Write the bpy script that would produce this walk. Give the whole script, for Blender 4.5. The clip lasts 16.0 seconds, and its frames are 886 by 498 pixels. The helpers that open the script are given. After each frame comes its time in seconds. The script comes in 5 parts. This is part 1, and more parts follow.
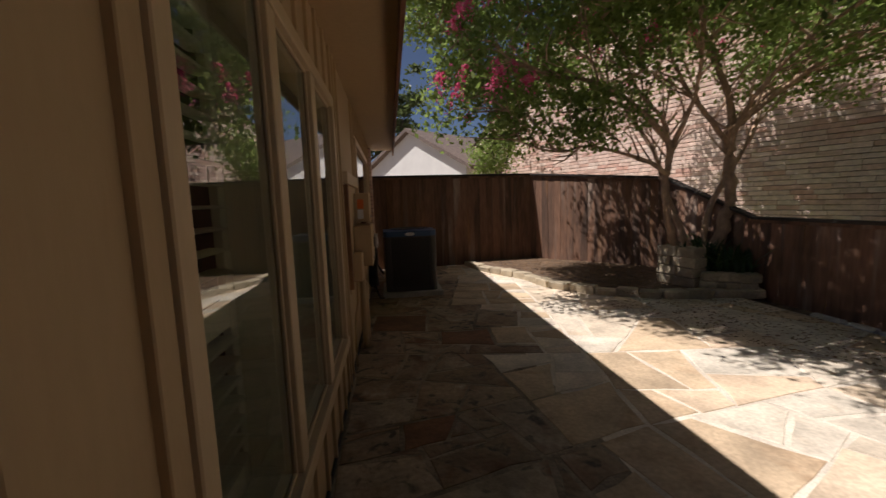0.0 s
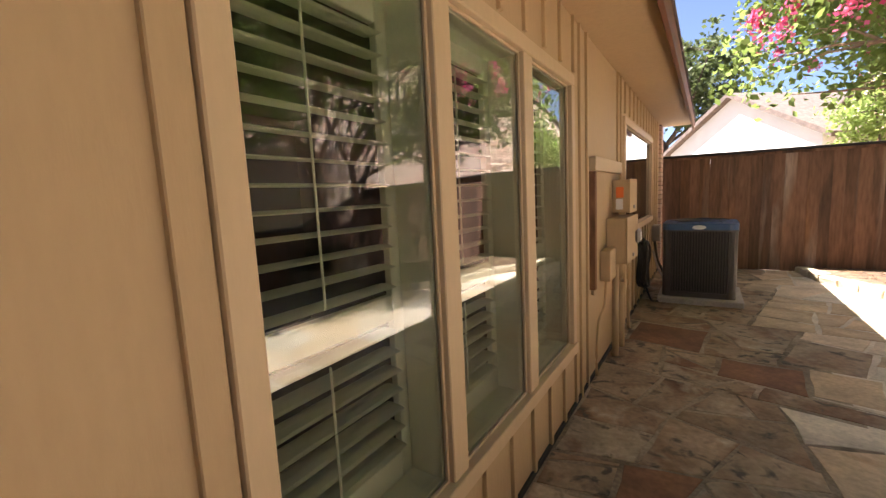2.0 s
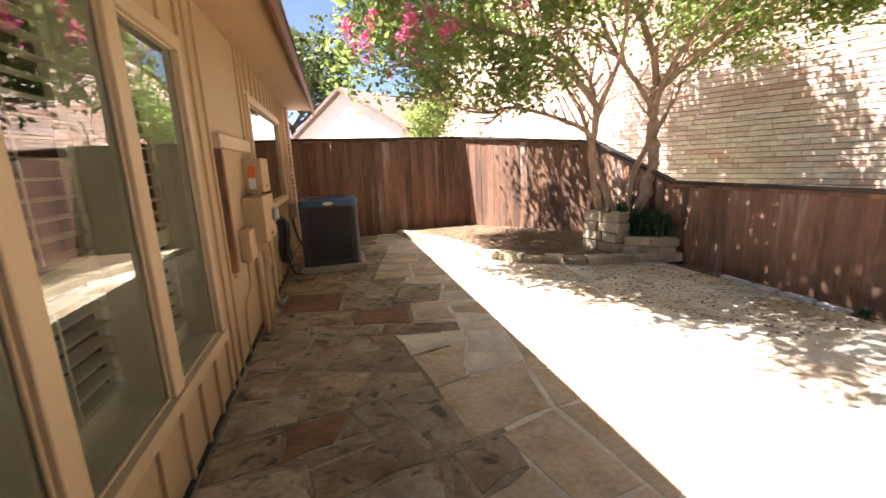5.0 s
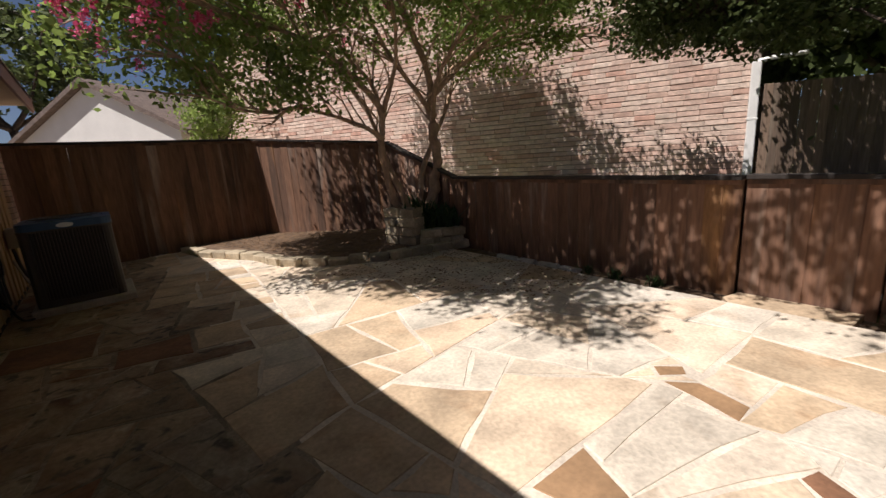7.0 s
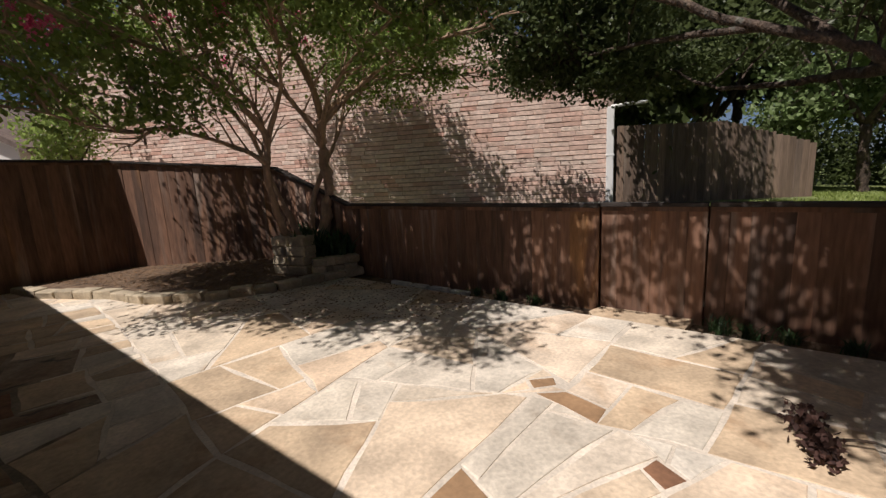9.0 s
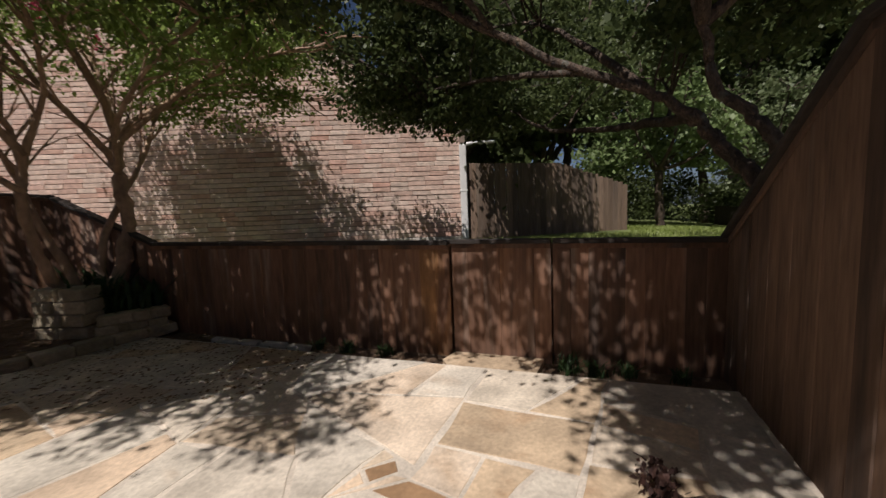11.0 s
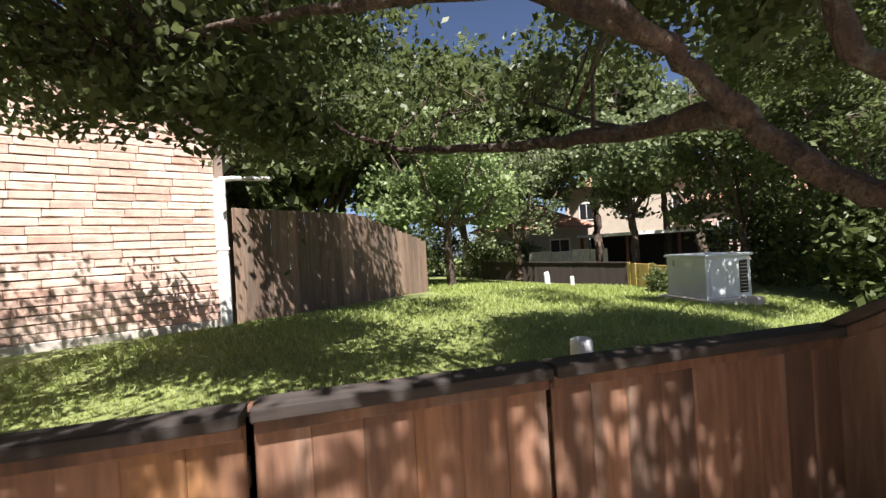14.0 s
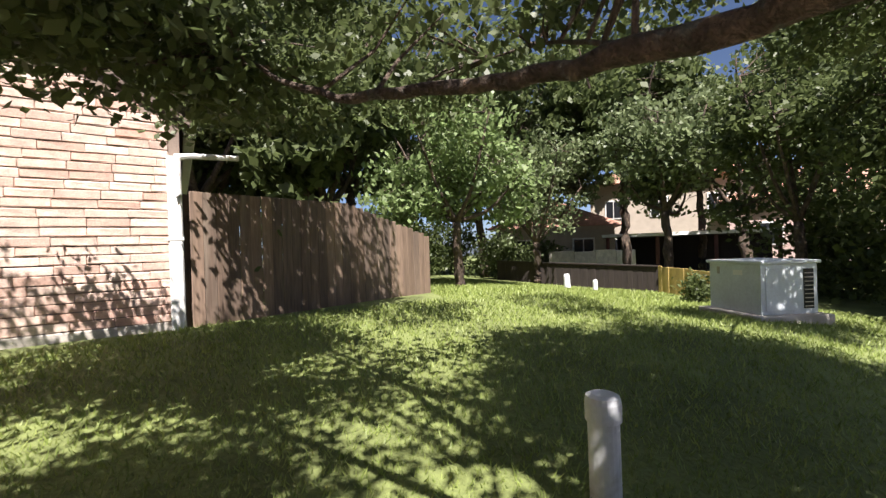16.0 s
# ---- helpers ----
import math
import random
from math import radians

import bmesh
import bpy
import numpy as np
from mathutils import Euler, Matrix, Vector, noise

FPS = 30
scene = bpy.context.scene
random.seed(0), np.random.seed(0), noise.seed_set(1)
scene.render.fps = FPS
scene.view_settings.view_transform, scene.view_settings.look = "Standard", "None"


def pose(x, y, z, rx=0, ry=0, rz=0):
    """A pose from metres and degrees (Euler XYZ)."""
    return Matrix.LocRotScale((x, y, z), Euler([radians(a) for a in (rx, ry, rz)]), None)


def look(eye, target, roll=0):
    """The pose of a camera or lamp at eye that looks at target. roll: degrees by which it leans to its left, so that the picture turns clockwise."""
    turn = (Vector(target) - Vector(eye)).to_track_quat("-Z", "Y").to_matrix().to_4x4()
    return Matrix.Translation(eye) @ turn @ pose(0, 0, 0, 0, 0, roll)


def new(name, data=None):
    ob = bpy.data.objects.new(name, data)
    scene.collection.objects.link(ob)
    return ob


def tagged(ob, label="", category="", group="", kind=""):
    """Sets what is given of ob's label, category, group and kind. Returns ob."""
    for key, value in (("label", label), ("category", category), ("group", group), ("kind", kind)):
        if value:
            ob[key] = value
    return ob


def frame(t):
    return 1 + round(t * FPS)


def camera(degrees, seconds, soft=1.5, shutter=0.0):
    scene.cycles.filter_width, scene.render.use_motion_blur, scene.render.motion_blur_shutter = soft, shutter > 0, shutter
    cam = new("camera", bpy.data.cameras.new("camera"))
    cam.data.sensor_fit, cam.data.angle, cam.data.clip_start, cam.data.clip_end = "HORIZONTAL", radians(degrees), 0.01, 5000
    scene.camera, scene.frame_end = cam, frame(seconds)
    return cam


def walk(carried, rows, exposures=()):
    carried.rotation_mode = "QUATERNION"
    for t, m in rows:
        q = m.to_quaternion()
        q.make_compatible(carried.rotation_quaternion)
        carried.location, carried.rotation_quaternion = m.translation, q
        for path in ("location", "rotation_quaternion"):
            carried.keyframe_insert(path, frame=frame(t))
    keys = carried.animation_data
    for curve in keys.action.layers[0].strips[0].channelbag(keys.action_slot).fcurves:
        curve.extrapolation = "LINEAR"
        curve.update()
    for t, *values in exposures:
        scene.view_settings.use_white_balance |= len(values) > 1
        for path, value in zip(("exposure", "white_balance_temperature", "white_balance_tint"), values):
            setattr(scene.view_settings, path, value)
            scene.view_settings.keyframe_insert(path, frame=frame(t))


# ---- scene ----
cam = camera(94.1, 16.0, soft=1.4, shutter=0.25)
METRES, EYE, TILT, LEAN, TURN = 5.6, 1.4, -1.77, -0.64, -7.0
ROWS = [
    (0.0, 0.0, 0.0, 0.0, -0.24, -4.94, 2.74),
    (0.5, 0.0021, 0.0126, 0.0002, 10.99, -5.33, 3.6),
    (1.0, 0.0137, 0.0336, 0.0036, 22.6, -6.37, 1.22),
    (1.5, 0.0313, 0.0504, 0.0028, 29.89, -5.48, 3.2),
    (2.0, 0.0537, 0.0656, 0.0051, 39.54, -5.27, 2.17),
    (2.5, 0.0645, 0.0724, 0.0055, 41.47, -5.35, 2.63),
    (3.0, 0.0698, 0.0735, 0.0052, 35.97, -5.18, 3.43),
    (3.5, 0.0687, 0.0723, 0.0045, 28.74, -6.8, 3.71),
    (4.0, 0.05, 0.0705, 0.0011, 13.87, -9.27, 4.75),
    (4.5, 0.0467, 0.0662, 0.0023, 2.24, -10.13, 4.97),
    (5.0, 0.063, 0.058, 0.0018, -7.53, -10.16, 3.21),
    (7.5, 0.1083, 0.04, -0.0048, -37.86, -11.51, 5.71),
    (8.0, 0.1141, 0.0364, -0.005, -42.67, -10.35, 5.13),
    (10.5, 0.1682, 0.0154, -0.0066, -53.78, -6.54, 4.76),
    (11.0, 0.227, 0.0441, -0.0074, -64.18, -6.11, 4.14),
    (11.5, 0.2898, 0.0794, -0.0118, -67.66, -5.03, 1.49),
    (12.0, 0.3571, 0.1246, -0.0093, -71.26, -4.29, 2.04),
    (12.5, 0.4227, 0.1738, -0.0059, -79.03, -4.15, 3.98),
    (13.0, 0.4917, 0.2184, -0.0043, -85.56, -2.42, 3.79),
    (13.5, 0.5535, 0.2525, -0.0005, -93.59, -1.88, 4.21),
    (14.0, 0.62, 0.2532, 0.0051, -97.21, -0.66, 4.99),
    (14.5, 0.6836, 0.2365, 0.0078, -94.06, -1.43, 2.74),
    (15.0, 0.7352, 0.2205, 0.0051, -94.73, -0.8, 2.04),
    (15.5, 0.7765, 0.2042, 0.0037, -94.25, -1.56, 2.09),
    (16.0, 0.7982, 0.168, -0.0005, -94.08, -0.94, 3.54),
]
KELVIN, TINT = 6350, 16
EXPOSURES = [(t, e, KELVIN, TINT) for t, e in ((0.0, 0.25), (0.5, 0.6), (1.0, 1.3), (1.5, 2.15), (2.0, 2.65), (2.5, 2.95), (3.0, 3.25), (3.5, 3.4), (4.0, 3.25), (4.5, 3.0), (5.0, 2.7), (5.6, 1.7), (7.0, 0.25), (8.0, 0.0), (10.5, -0.2), (11.0, -0.3), (12.0, -0.05), (12.5, 0.3), (13.0, 1.0), (14.0, 1.5), (16.0, 1.45))]
walk(cam, [(t, pose(0, 0, EYE, TILT, LEAN, TURN) @ pose(METRES * x, METRES * y, METRES * z, 90 + pitch, roll, yaw)) for t, x, y, z, yaw, pitch, roll in ROWS], EXPOSURES)
# light: a high summer sun from behind the house, clear sky
SUN = Vector((-1.0, 0.14, 1.64)).normalized()
world = bpy.data.worlds.new("sky")
scene.world = world
world.use_nodes = True
wn = world.node_tree
sky = wn.nodes.new("ShaderNodeTexSky")
sky.sky_type = "NISHITA"
sky.sun_disc = False
sky.air_density = 0.55
sky.sun_elevation = math.asin(SUN.z)
sky.sun_rotation = math.atan2(SUN.x, SUN.y)
wn.links.new(sky.outputs[0], wn.nodes["Background"].inputs[0])
wn.nodes["Background"].inputs[1].default_value = 0.05
sun_data = bpy.data.lights.new("sun", "SUN")
sun_data.energy, sun_data.angle, sun_data.color = 5.0, radians(0.55), (1.0, 0.95, 0.87)
sun_lamp = new("sun", sun_data)
sun_lamp.matrix_world = look(SUN * 40, (0, 0, 0))


# ---- helpers for shapes ----
def part(name, bm, material, parent=None, label="", smooth=False):
    me = bpy.data.meshes.new(name)
    bmesh.ops.recalc_face_normals(bm, faces=bm.faces)
    bm.to_mesh(me)
    bm.free()
    if smooth:
        for p in me.polygons:
            p.use_smooth = True
    me.materials.append(material)
    ob = new(name, me)
    if parent is not None:
        ob.parent = parent
    if label:
        ob["label"] = label
    return ob


def empty(name, x=0.0, y=0.0, z=0.0, rz=0.0):
    ob = new(name)
    ob.matrix_basis = pose(x, y, z, 0, 0, rz)
    return ob


def box(bm, x0, x1, y0, y1, z0, z1, bev=0.0, m=None):
    """A box into bm, its edges rounded by bev."""
    r = bmesh.ops.create_cube(bm, size=1.0)
    vs = r["verts"]
    for v in vs:
        v.co = Vector(((x0 + x1) / 2 + v.co.x * (x1 - x0), (y0 + y1) / 2 + v.co.y * (y1 - y0), (z0 + z1) / 2 + v.co.z * (z1 - z0)))
    out = vs
    if bev > 0:
        es = list({e for v in vs for e in v.link_edges})
        b = bmesh.ops.bevel(bm, geom=es, offset=bev, segments=1, affect="EDGES")
        out = list({v for f in b["faces"] for v in f.verts})
        seen = set(out)
        stack = list(out)
        while stack:
            v = stack.pop()
            for e in v.link_edges:
                o = e.other_vert(v)
                if o not in seen:
                    seen.add(o)
                    stack.append(o)
        out = list(seen)
    if m is not None:
        bmesh.ops.transform(bm, matrix=m, verts=out)
    return bm


def one_box(*a, **k):
    return box(bmesh.new(), *a, **k)


def tube(bm, pts, radii, seg=8, cap=True):
    """A tapered tube along points."""
    rings = []
    n = len(pts)
    for i, (p, r) in enumerate(zip(pts, radii)):
        p = Vector(p)
        d = Vector(pts[min(i + 1, n - 1)]) - Vector(pts[max(i - 1, 0)])
        q = d.to_track_quat("Z", "Y")
        rings.append([bm.verts.new(p + q @ Vector((r * math.cos(2 * math.pi * k / seg), r * math.sin(2 * math.pi * k / seg), 0))) for k in range(seg)])
    for a, b in zip(rings, rings[1:]):
        for k in range(seg):
            bm.faces.new((a[k], a[(k + 1) % seg], b[(k + 1) % seg], b[k]))
    if cap:
        bm.faces.new(rings[0][::-1])
        bm.faces.new(rings[-1])
    return bm


def smooth_path(pts, n):
    """Catmull-Rom through pts, n steps a span."""
    P = [Vector(p) for p in pts]
    P = [P[0] * 2 - P[1]] + P + [P[-1] * 2 - P[-2]]
    out = []
    for i in range(1, len(P) - 2):
        a, b, c, d = P[i - 1:i + 3]
        for k in range(n):
            t = k / n
            out.append(0.5 * ((2 * b) + (c - a) * t + (2 * a - 5 * b + 4 * c - d) * t * t + (3 * b - a - 3 * c + d) * t ** 3))
    out.append(P[-2])
    return out


def prism(bm, poly, z0, z1, bev=0.0):
    """A flat polygon (x, y) raised from z0 to z1."""
    lo = [bm.verts.new((x, y, z0)) for x, y in poly]
    hi = [bm.verts.new((x, y, z1)) for x, y in poly]
    bm.faces.new(hi)
    bm.faces.new(lo[::-1])
    n = len(poly)
    for i in range(n):
        bm.faces.new((lo[i], lo[(i + 1) % n], hi[(i + 1) % n], hi[i]))
    return bm


# ---- materials ----
def mat(name, base, rough=0.7, metal=0.0, var=0.25, scale=3.0, fine=60.0, bump=0.15, dist=0.01, stretch=(1, 1, 1), per_object=0.0, hues=None, stain=None, per_island=False, spec=0.5):
    """A surface: base colour, blotches at one scale and grain at a finer one, relief, and a random shade for each piece."""
    m = bpy.data.materials.new(name)
    m.use_nodes = True
    nt = m.node_tree
    N, L = nt.nodes, nt.links
    bs = N["Principled BSDF"]
    bs.inputs["Metallic"].default_value = metal
    bs.inputs["Specular IOR Level"].default_value = spec
    tc = N.new("ShaderNodeTexCoord")
    mp = N.new("ShaderNodeMapping")
    mp.inputs["Scale"].default_value = stretch
    L.new(tc.outputs["Object"], mp.inputs[0])
    src = mp.outputs[0]
    oi = N.new("ShaderNodeObjectInfo")
    rnd = oi.outputs["Random"]
    if per_island:
        ge = N.new("ShaderNodeNewGeometry")
        rnd = ge.outputs["Random Per Island"]
    add = N.new("ShaderNodeVectorMath")
    add.operation = "MULTIPLY_ADD"
    add.inputs[1].default_value = (17.3, 9.1, 5.7)
    L.new(rnd, add.inputs[0])
    L.new(src, add.inputs[2])
    src = add.outputs[0]
    n1 = N.new("ShaderNodeTexNoise")
    n1.inputs["Scale"].default_value = scale
    n1.inputs["Detail"].default_value = 5
    n2 = N.new("ShaderNodeTexNoise")
    n2.inputs["Scale"].default_value = fine
    n2.inputs["Detail"].default_value = 4
    L.new(src, n1.inputs[0])
    L.new(src, n2.inputs[0])
    ramp = N.new("ShaderNodeMapRange")
    ramp.inputs[1].default_value, ramp.inputs[2].default_value = 0.3, 0.7
    ramp.inputs[3].default_value, ramp.inputs[4].default_value = 1 - var, 1 + var
    L.new(n1.outputs[0], ramp.inputs[0])
    r2 = N.new("ShaderNodeMapRange")
    r2.inputs[1].default_value, r2.inputs[2].default_value = 0.3, 0.7
    r2.inputs[3].default_value, r2.inputs[4].default_value = 1 - var * 0.6, 1 + var * 0.6
    L.new(n2.outputs[0], r2.inputs[0])
    mul = N.new("ShaderNodeMath")
    mul.operation = "MULTIPLY"
    L.new(ramp.outputs[0], mul.inputs[0])
    L.new(r2.outputs[0], mul.inputs[1])
    if hues:
        cr = N.new("ShaderNodeValToRGB")
        cr.color_ramp.interpolation = "LINEAR"
        el = cr.color_ramp.elements
        while len(el) < len(hues):
            el.new(0.5)
        for i, h in enumerate(hues):
            el[i].position = i / (len(hues) - 1)
            el[i].color = (*h, 1)
        L.new(rnd, cr.inputs[0])
        col = cr.outputs[0]
    else:
        rgb = N.new("ShaderNodeRGB")
        rgb.outputs[0].default_value = (*base, 1)
        col = rgb.outputs[0]
    for sc, st, lo, hi in stain or ():
        n3 = N.new("ShaderNodeTexNoise")
        n3.inputs["Scale"].default_value = st
        n3.inputs["Detail"].default_value = 6
        n3.inputs["Distortion"].default_value = 0.6
        L.new(src, n3.inputs[0])
        r3 = N.new("ShaderNodeMapRange")
        r3.inputs[1].default_value, r3.inputs[2].default_value = lo, hi
        L.new(n3.outputs[0], r3.inputs[0])
        mx = N.new("ShaderNodeMix")
        mx.data_type = "RGBA"
        mx.inputs["B"].default_value = (*sc, 1)
        L.new(r3.outputs[0], mx.inputs["Factor"])
        L.new(col, mx.inputs["A"])
        col = mx.outputs["Result"]
    if per_object:
        ro = N.new("ShaderNodeMapRange")
        ro.inputs[3].default_value, ro.inputs[4].default_value = 1 - per_object, 1 + per_object
        L.new(rnd, ro.inputs[0])
        mm = N.new("ShaderNodeMath")
        mm.operation = "MULTIPLY"
        L.new(mul.outputs[0], mm.inputs[0])
        L.new(ro.outputs[0], mm.inputs[1])
        mul = mm
    vm = N.new("ShaderNodeVectorMath")
    vm.operation = "SCALE"
    L.new(col, vm.inputs[0])
    L.new(mul.outputs[0], vm.inputs["Scale"])
    L.new(vm.outputs[0], bs.inputs["Base Color"])
    rr = N.new("ShaderNodeMapRange")
    rr.inputs[3].default_value, rr.inputs[4].default_value = max(0.02, rough - 0.1), min(1, rough + 0.1)
    L.new(n1.outputs[0], rr.inputs[0])
    L.new(rr.outputs[0], bs.inputs["Roughness"])
    if bump:
        bp = N.new("ShaderNodeBump")
        bp.inputs["Strength"].default_value = bump
        bp.inputs["Distance"].default_value = dist
        ad = N.new("ShaderNodeMath")
        ad.operation = "ADD"
        L.new(n1.outputs[0], ad.inputs[0])
        L.new(n2.outputs[0], ad.inputs[1])
        L.new(ad.outputs[0], bp.inputs["Height"])
        L.new(bp.outputs[0], bs.inputs["Normal"])
    return m


def leaf_mat(name, hues, trans=0.35, rough=0.45):
    """Leaves: light goes partly through; each leaf has its own shade."""
    m = bpy.data.materials.new(name)
    m.use_nodes = True
    N, L = m.node_tree.nodes, m.node_tree.links
    bs = N["Principled BSDF"]
    bs.inputs["Roughness"].default_value = rough
    bs.inputs["Specular IOR Level"].default_value = 0.35
    ge = N.new("ShaderNodeNewGeometry")
    cr = N.new("ShaderNodeValToRGB")
    el = cr.color_ramp.elements
    while len(el) < len(hues):
        el.new(0.5)
    for i, h in enumerate(hues):
        el[i].position = i / (len(hues) - 1)
        el[i].color = (*h, 1)
    L.new(ge.outputs["Random Per Island"], cr.inputs[0])
    L.new(cr.outputs[0], bs.inputs["Base Color"])
    tr = N.new("ShaderNodeBsdfTranslucent")
    L.new(cr.outputs[0], tr.inputs[0])
    mx = N.new("ShaderNodeMixShader")
    mx.inputs[0].default_value = trans
    L.new(bs.outputs[0], mx.inputs[1])
    L.new(tr.outputs[0], mx.inputs[2])
    L.new(mx.outputs[0], N["Material Output"].inputs[0])
    return m


def glass_mat(name, tint=(0.93, 0.97, 0.95)):
    m = bpy.data.materials.new(name)
    m.use_nodes = True
    bs = m.node_tree.nodes["Principled BSDF"]
    bs.inputs["Base Color"].default_value = (*tint, 1)
    bs.inputs["Roughness"].default_value = 0.0
    bs.inputs["IOR"].default_value = 1.62
    bs.inputs["Transmission Weight"].default_value = 1.0
    return m


SIDING = mat("siding_paint", (0.50, 0.36, 0.20), rough=0.6, var=0.05, scale=1.2, fine=45, bump=0.12, stretch=(1, 1, 0.25))
TRIM = mat("trim_paint", (0.58, 0.44, 0.27), rough=0.5, var=0.05, scale=1.5, fine=40, bump=0.08, stretch=(1, 1, 0.3))
SOFFIT = mat("soffit_paint", (0.46, 0.32, 0.17), rough=0.65, var=0.06, scale=1.0, fine=30, bump=0.1)
FASCIA = mat("fascia_paint", (0.20, 0.085, 0.045), rough=0.6, var=0.2, scale=3, fine=50, bump=0.15, stretch=(1, 0.2, 1))
ROOFING = mat("roof_shingle", (0.16, 0.12, 0.10), rough=0.9, var=0.3, scale=8, fine=120, bump=0.3)
# plaster coloured near black so that the room reads as unlit
INSIDE_DARK = mat("room_dark_plaster", (0.07, 0.065, 0.055), rough=0.9, var=0.05)
SHUTTER = mat("shutter_paint", (0.68, 0.68, 0.48), rough=0.45, var=0.03, scale=2, bump=0.03)
GLASS = glass_mat("window_glass")
FENCE_WOOD = mat("cedar_fence", (0.185, 0.098, 0.060), rough=0.85, var=0.40, scale=2.2, fine=38, bump=0.35, dist=0.006, stretch=(1, 1, 0.12), per_object=0.16, stain=[((0.060, 0.038, 0.028), 4.0, 0.48, 0.72), ((0.30, 0.235, 0.19), 3.1, 0.56, 0.80), ((0.30, 0.145, 0.06), 1.9, 0.60, 0.80)])
# greyer brown boards for the side fence at the patio's end
FENCE_SIDE = mat("side_cedar_fence", (0.165, 0.102, 0.070), rough=0.9, var=0.4, scale=2.2, fine=38, bump=0.35, dist=0.006, stretch=(1, 1, 0.12), per_object=0.2, stain=[((0.05, 0.034, 0.026), 3.0, 0.48, 0.72), ((0.22, 0.17, 0.14), 3.1, 0.6, 0.82)])
FENCE_CAP = mat("weathered_cap", (0.035, 0.028, 0.024), rough=0.9, var=0.4, scale=3, fine=40, bump=0.4, dist=0.006, stretch=(0.15, 1, 1), stain=[((0.10, 0.07, 0.05), 2.0, 0.6, 0.8)])
FENCE_GREY = mat("weathered_fence", (0.215, 0.148, 0.105), rough=0.9, var=0.35, scale=2.2, fine=38, bump=0.35, dist=0.006, stretch=(1, 1, 0.09), per_object=0.2, stain=[((0.075, 0.06, 0.05), 1.4, 0.48, 0.72), ((0.30, 0.24, 0.18), 2.6, 0.58, 0.8)])
STONE = mat("flagstone", (0.5, 0.42, 0.32), rough=0.8, var=0.25, scale=3.4, fine=38, bump=0.4, dist=0.012, per_object=0.10,
            hues=[(0.62, 0.51, 0.38), (0.66, 0.58, 0.47), (0.60, 0.53, 0.43), (0.68, 0.61, 0.50), (0.62, 0.49, 0.35), (0.63, 0.56, 0.46), (0.61, 0.55, 0.46), (0.65, 0.56, 0.44), (0.62, 0.53, 0.42), (0.64, 0.51, 0.38), (0.60, 0.47, 0.33), (0.58, 0.44, 0.31)],
            stain=[((0.40, 0.27, 0.16), 2.1, 0.60, 0.85)])
# rust-stained stone; its base colour is also darkened for the eave's shade
STONE_WORN_SHADED = mat("worn_shaded_flagstone", (0.3, 0.22, 0.15), rough=0.75, var=0.30, scale=3.4, fine=30, bump=0.5, dist=0.012, per_object=0.08,
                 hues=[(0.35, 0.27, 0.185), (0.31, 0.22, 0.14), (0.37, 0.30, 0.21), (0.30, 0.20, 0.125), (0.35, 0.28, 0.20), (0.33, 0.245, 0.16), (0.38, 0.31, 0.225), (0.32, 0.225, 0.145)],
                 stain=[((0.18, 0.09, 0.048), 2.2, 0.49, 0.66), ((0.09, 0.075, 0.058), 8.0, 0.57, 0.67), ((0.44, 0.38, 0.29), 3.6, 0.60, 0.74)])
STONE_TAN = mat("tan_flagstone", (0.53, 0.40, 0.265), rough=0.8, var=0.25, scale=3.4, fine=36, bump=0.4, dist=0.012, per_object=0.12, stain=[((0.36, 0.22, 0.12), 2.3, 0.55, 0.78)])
STONE_RUST = mat("rust_flagstone", (0.22, 0.11, 0.06), rough=0.8, var=0.3, scale=4, fine=34, bump=0.4, dist=0.01, per_object=0.1, stain=[((0.13, 0.065, 0.04), 3.0, 0.5, 0.75)])
STONE_BROWN = mat("brown_flagstone", (0.33, 0.20, 0.105), rough=0.8, var=0.2, scale=5, fine=34, bump=0.3, dist=0.008, per_object=0.12)
# stained mortar, its colour darkened too for the shade beside the house
MORTAR_STAINED_SHADED = mat("stained_shaded_mortar", (0.32, 0.26, 0.19), rough=0.95, var=0.4, scale=2.2, fine=50, bump=0.3, stain=[((0.10, 0.07, 0.05), 2.8, 0.5, 0.7), ((0.42, 0.35, 0.27), 1.7, 0.6, 0.75)])
MORTAR = mat("mortar", (0.63, 0.55, 0.45), rough=0.95, var=0.25, scale=2.5, fine=60, bump=0.3)
LIMESTONE = mat("limestone_block", (0.40, 0.33, 0.23), rough=0.9, var=0.25, scale=4, fine=30, bump=0.5, dist=0.02, per_object=0.2)
BRICK = mat("brick", (0.5, 0.3, 0.2), rough=0.9, var=0.2, scale=9, fine=60, bump=0.5, dist=0.01, per_object=0.08,
            hues=[(0.57, 0.37, 0.29), (0.63, 0.46, 0.38), (0.67, 0.53, 0.44), (0.60, 0.42, 0.34), (0.70, 0.56, 0.47), (0.52, 0.31, 0.24), (0.65, 0.49, 0.41)])
BRICK_FAR = mat("brick_joined", (0.5, 0.3, 0.2), rough=0.9, var=0.2, scale=9, fine=60, bump=0.5, dist=0.01, per_object=0.08, per_island=True,
            hues=[(0.57, 0.37, 0.29), (0.63, 0.46, 0.38), (0.67, 0.53, 0.44), (0.60, 0.42, 0.34), (0.70, 0.56, 0.47), (0.52, 0.31, 0.24), (0.65, 0.49, 0.41)])
# mortar colour darkened to deepen the shadow lines between brick courses
BRICK_MORTAR = mat("brick_mortar", (0.24, 0.185, 0.15), rough=0.95, var=0.15, scale=4, fine=60, bump=0.2)
CONCRETE = mat("concrete", (0.45, 0.41, 0.36), rough=0.9, var=0.2, scale=3, fine=50, bump=0.25)
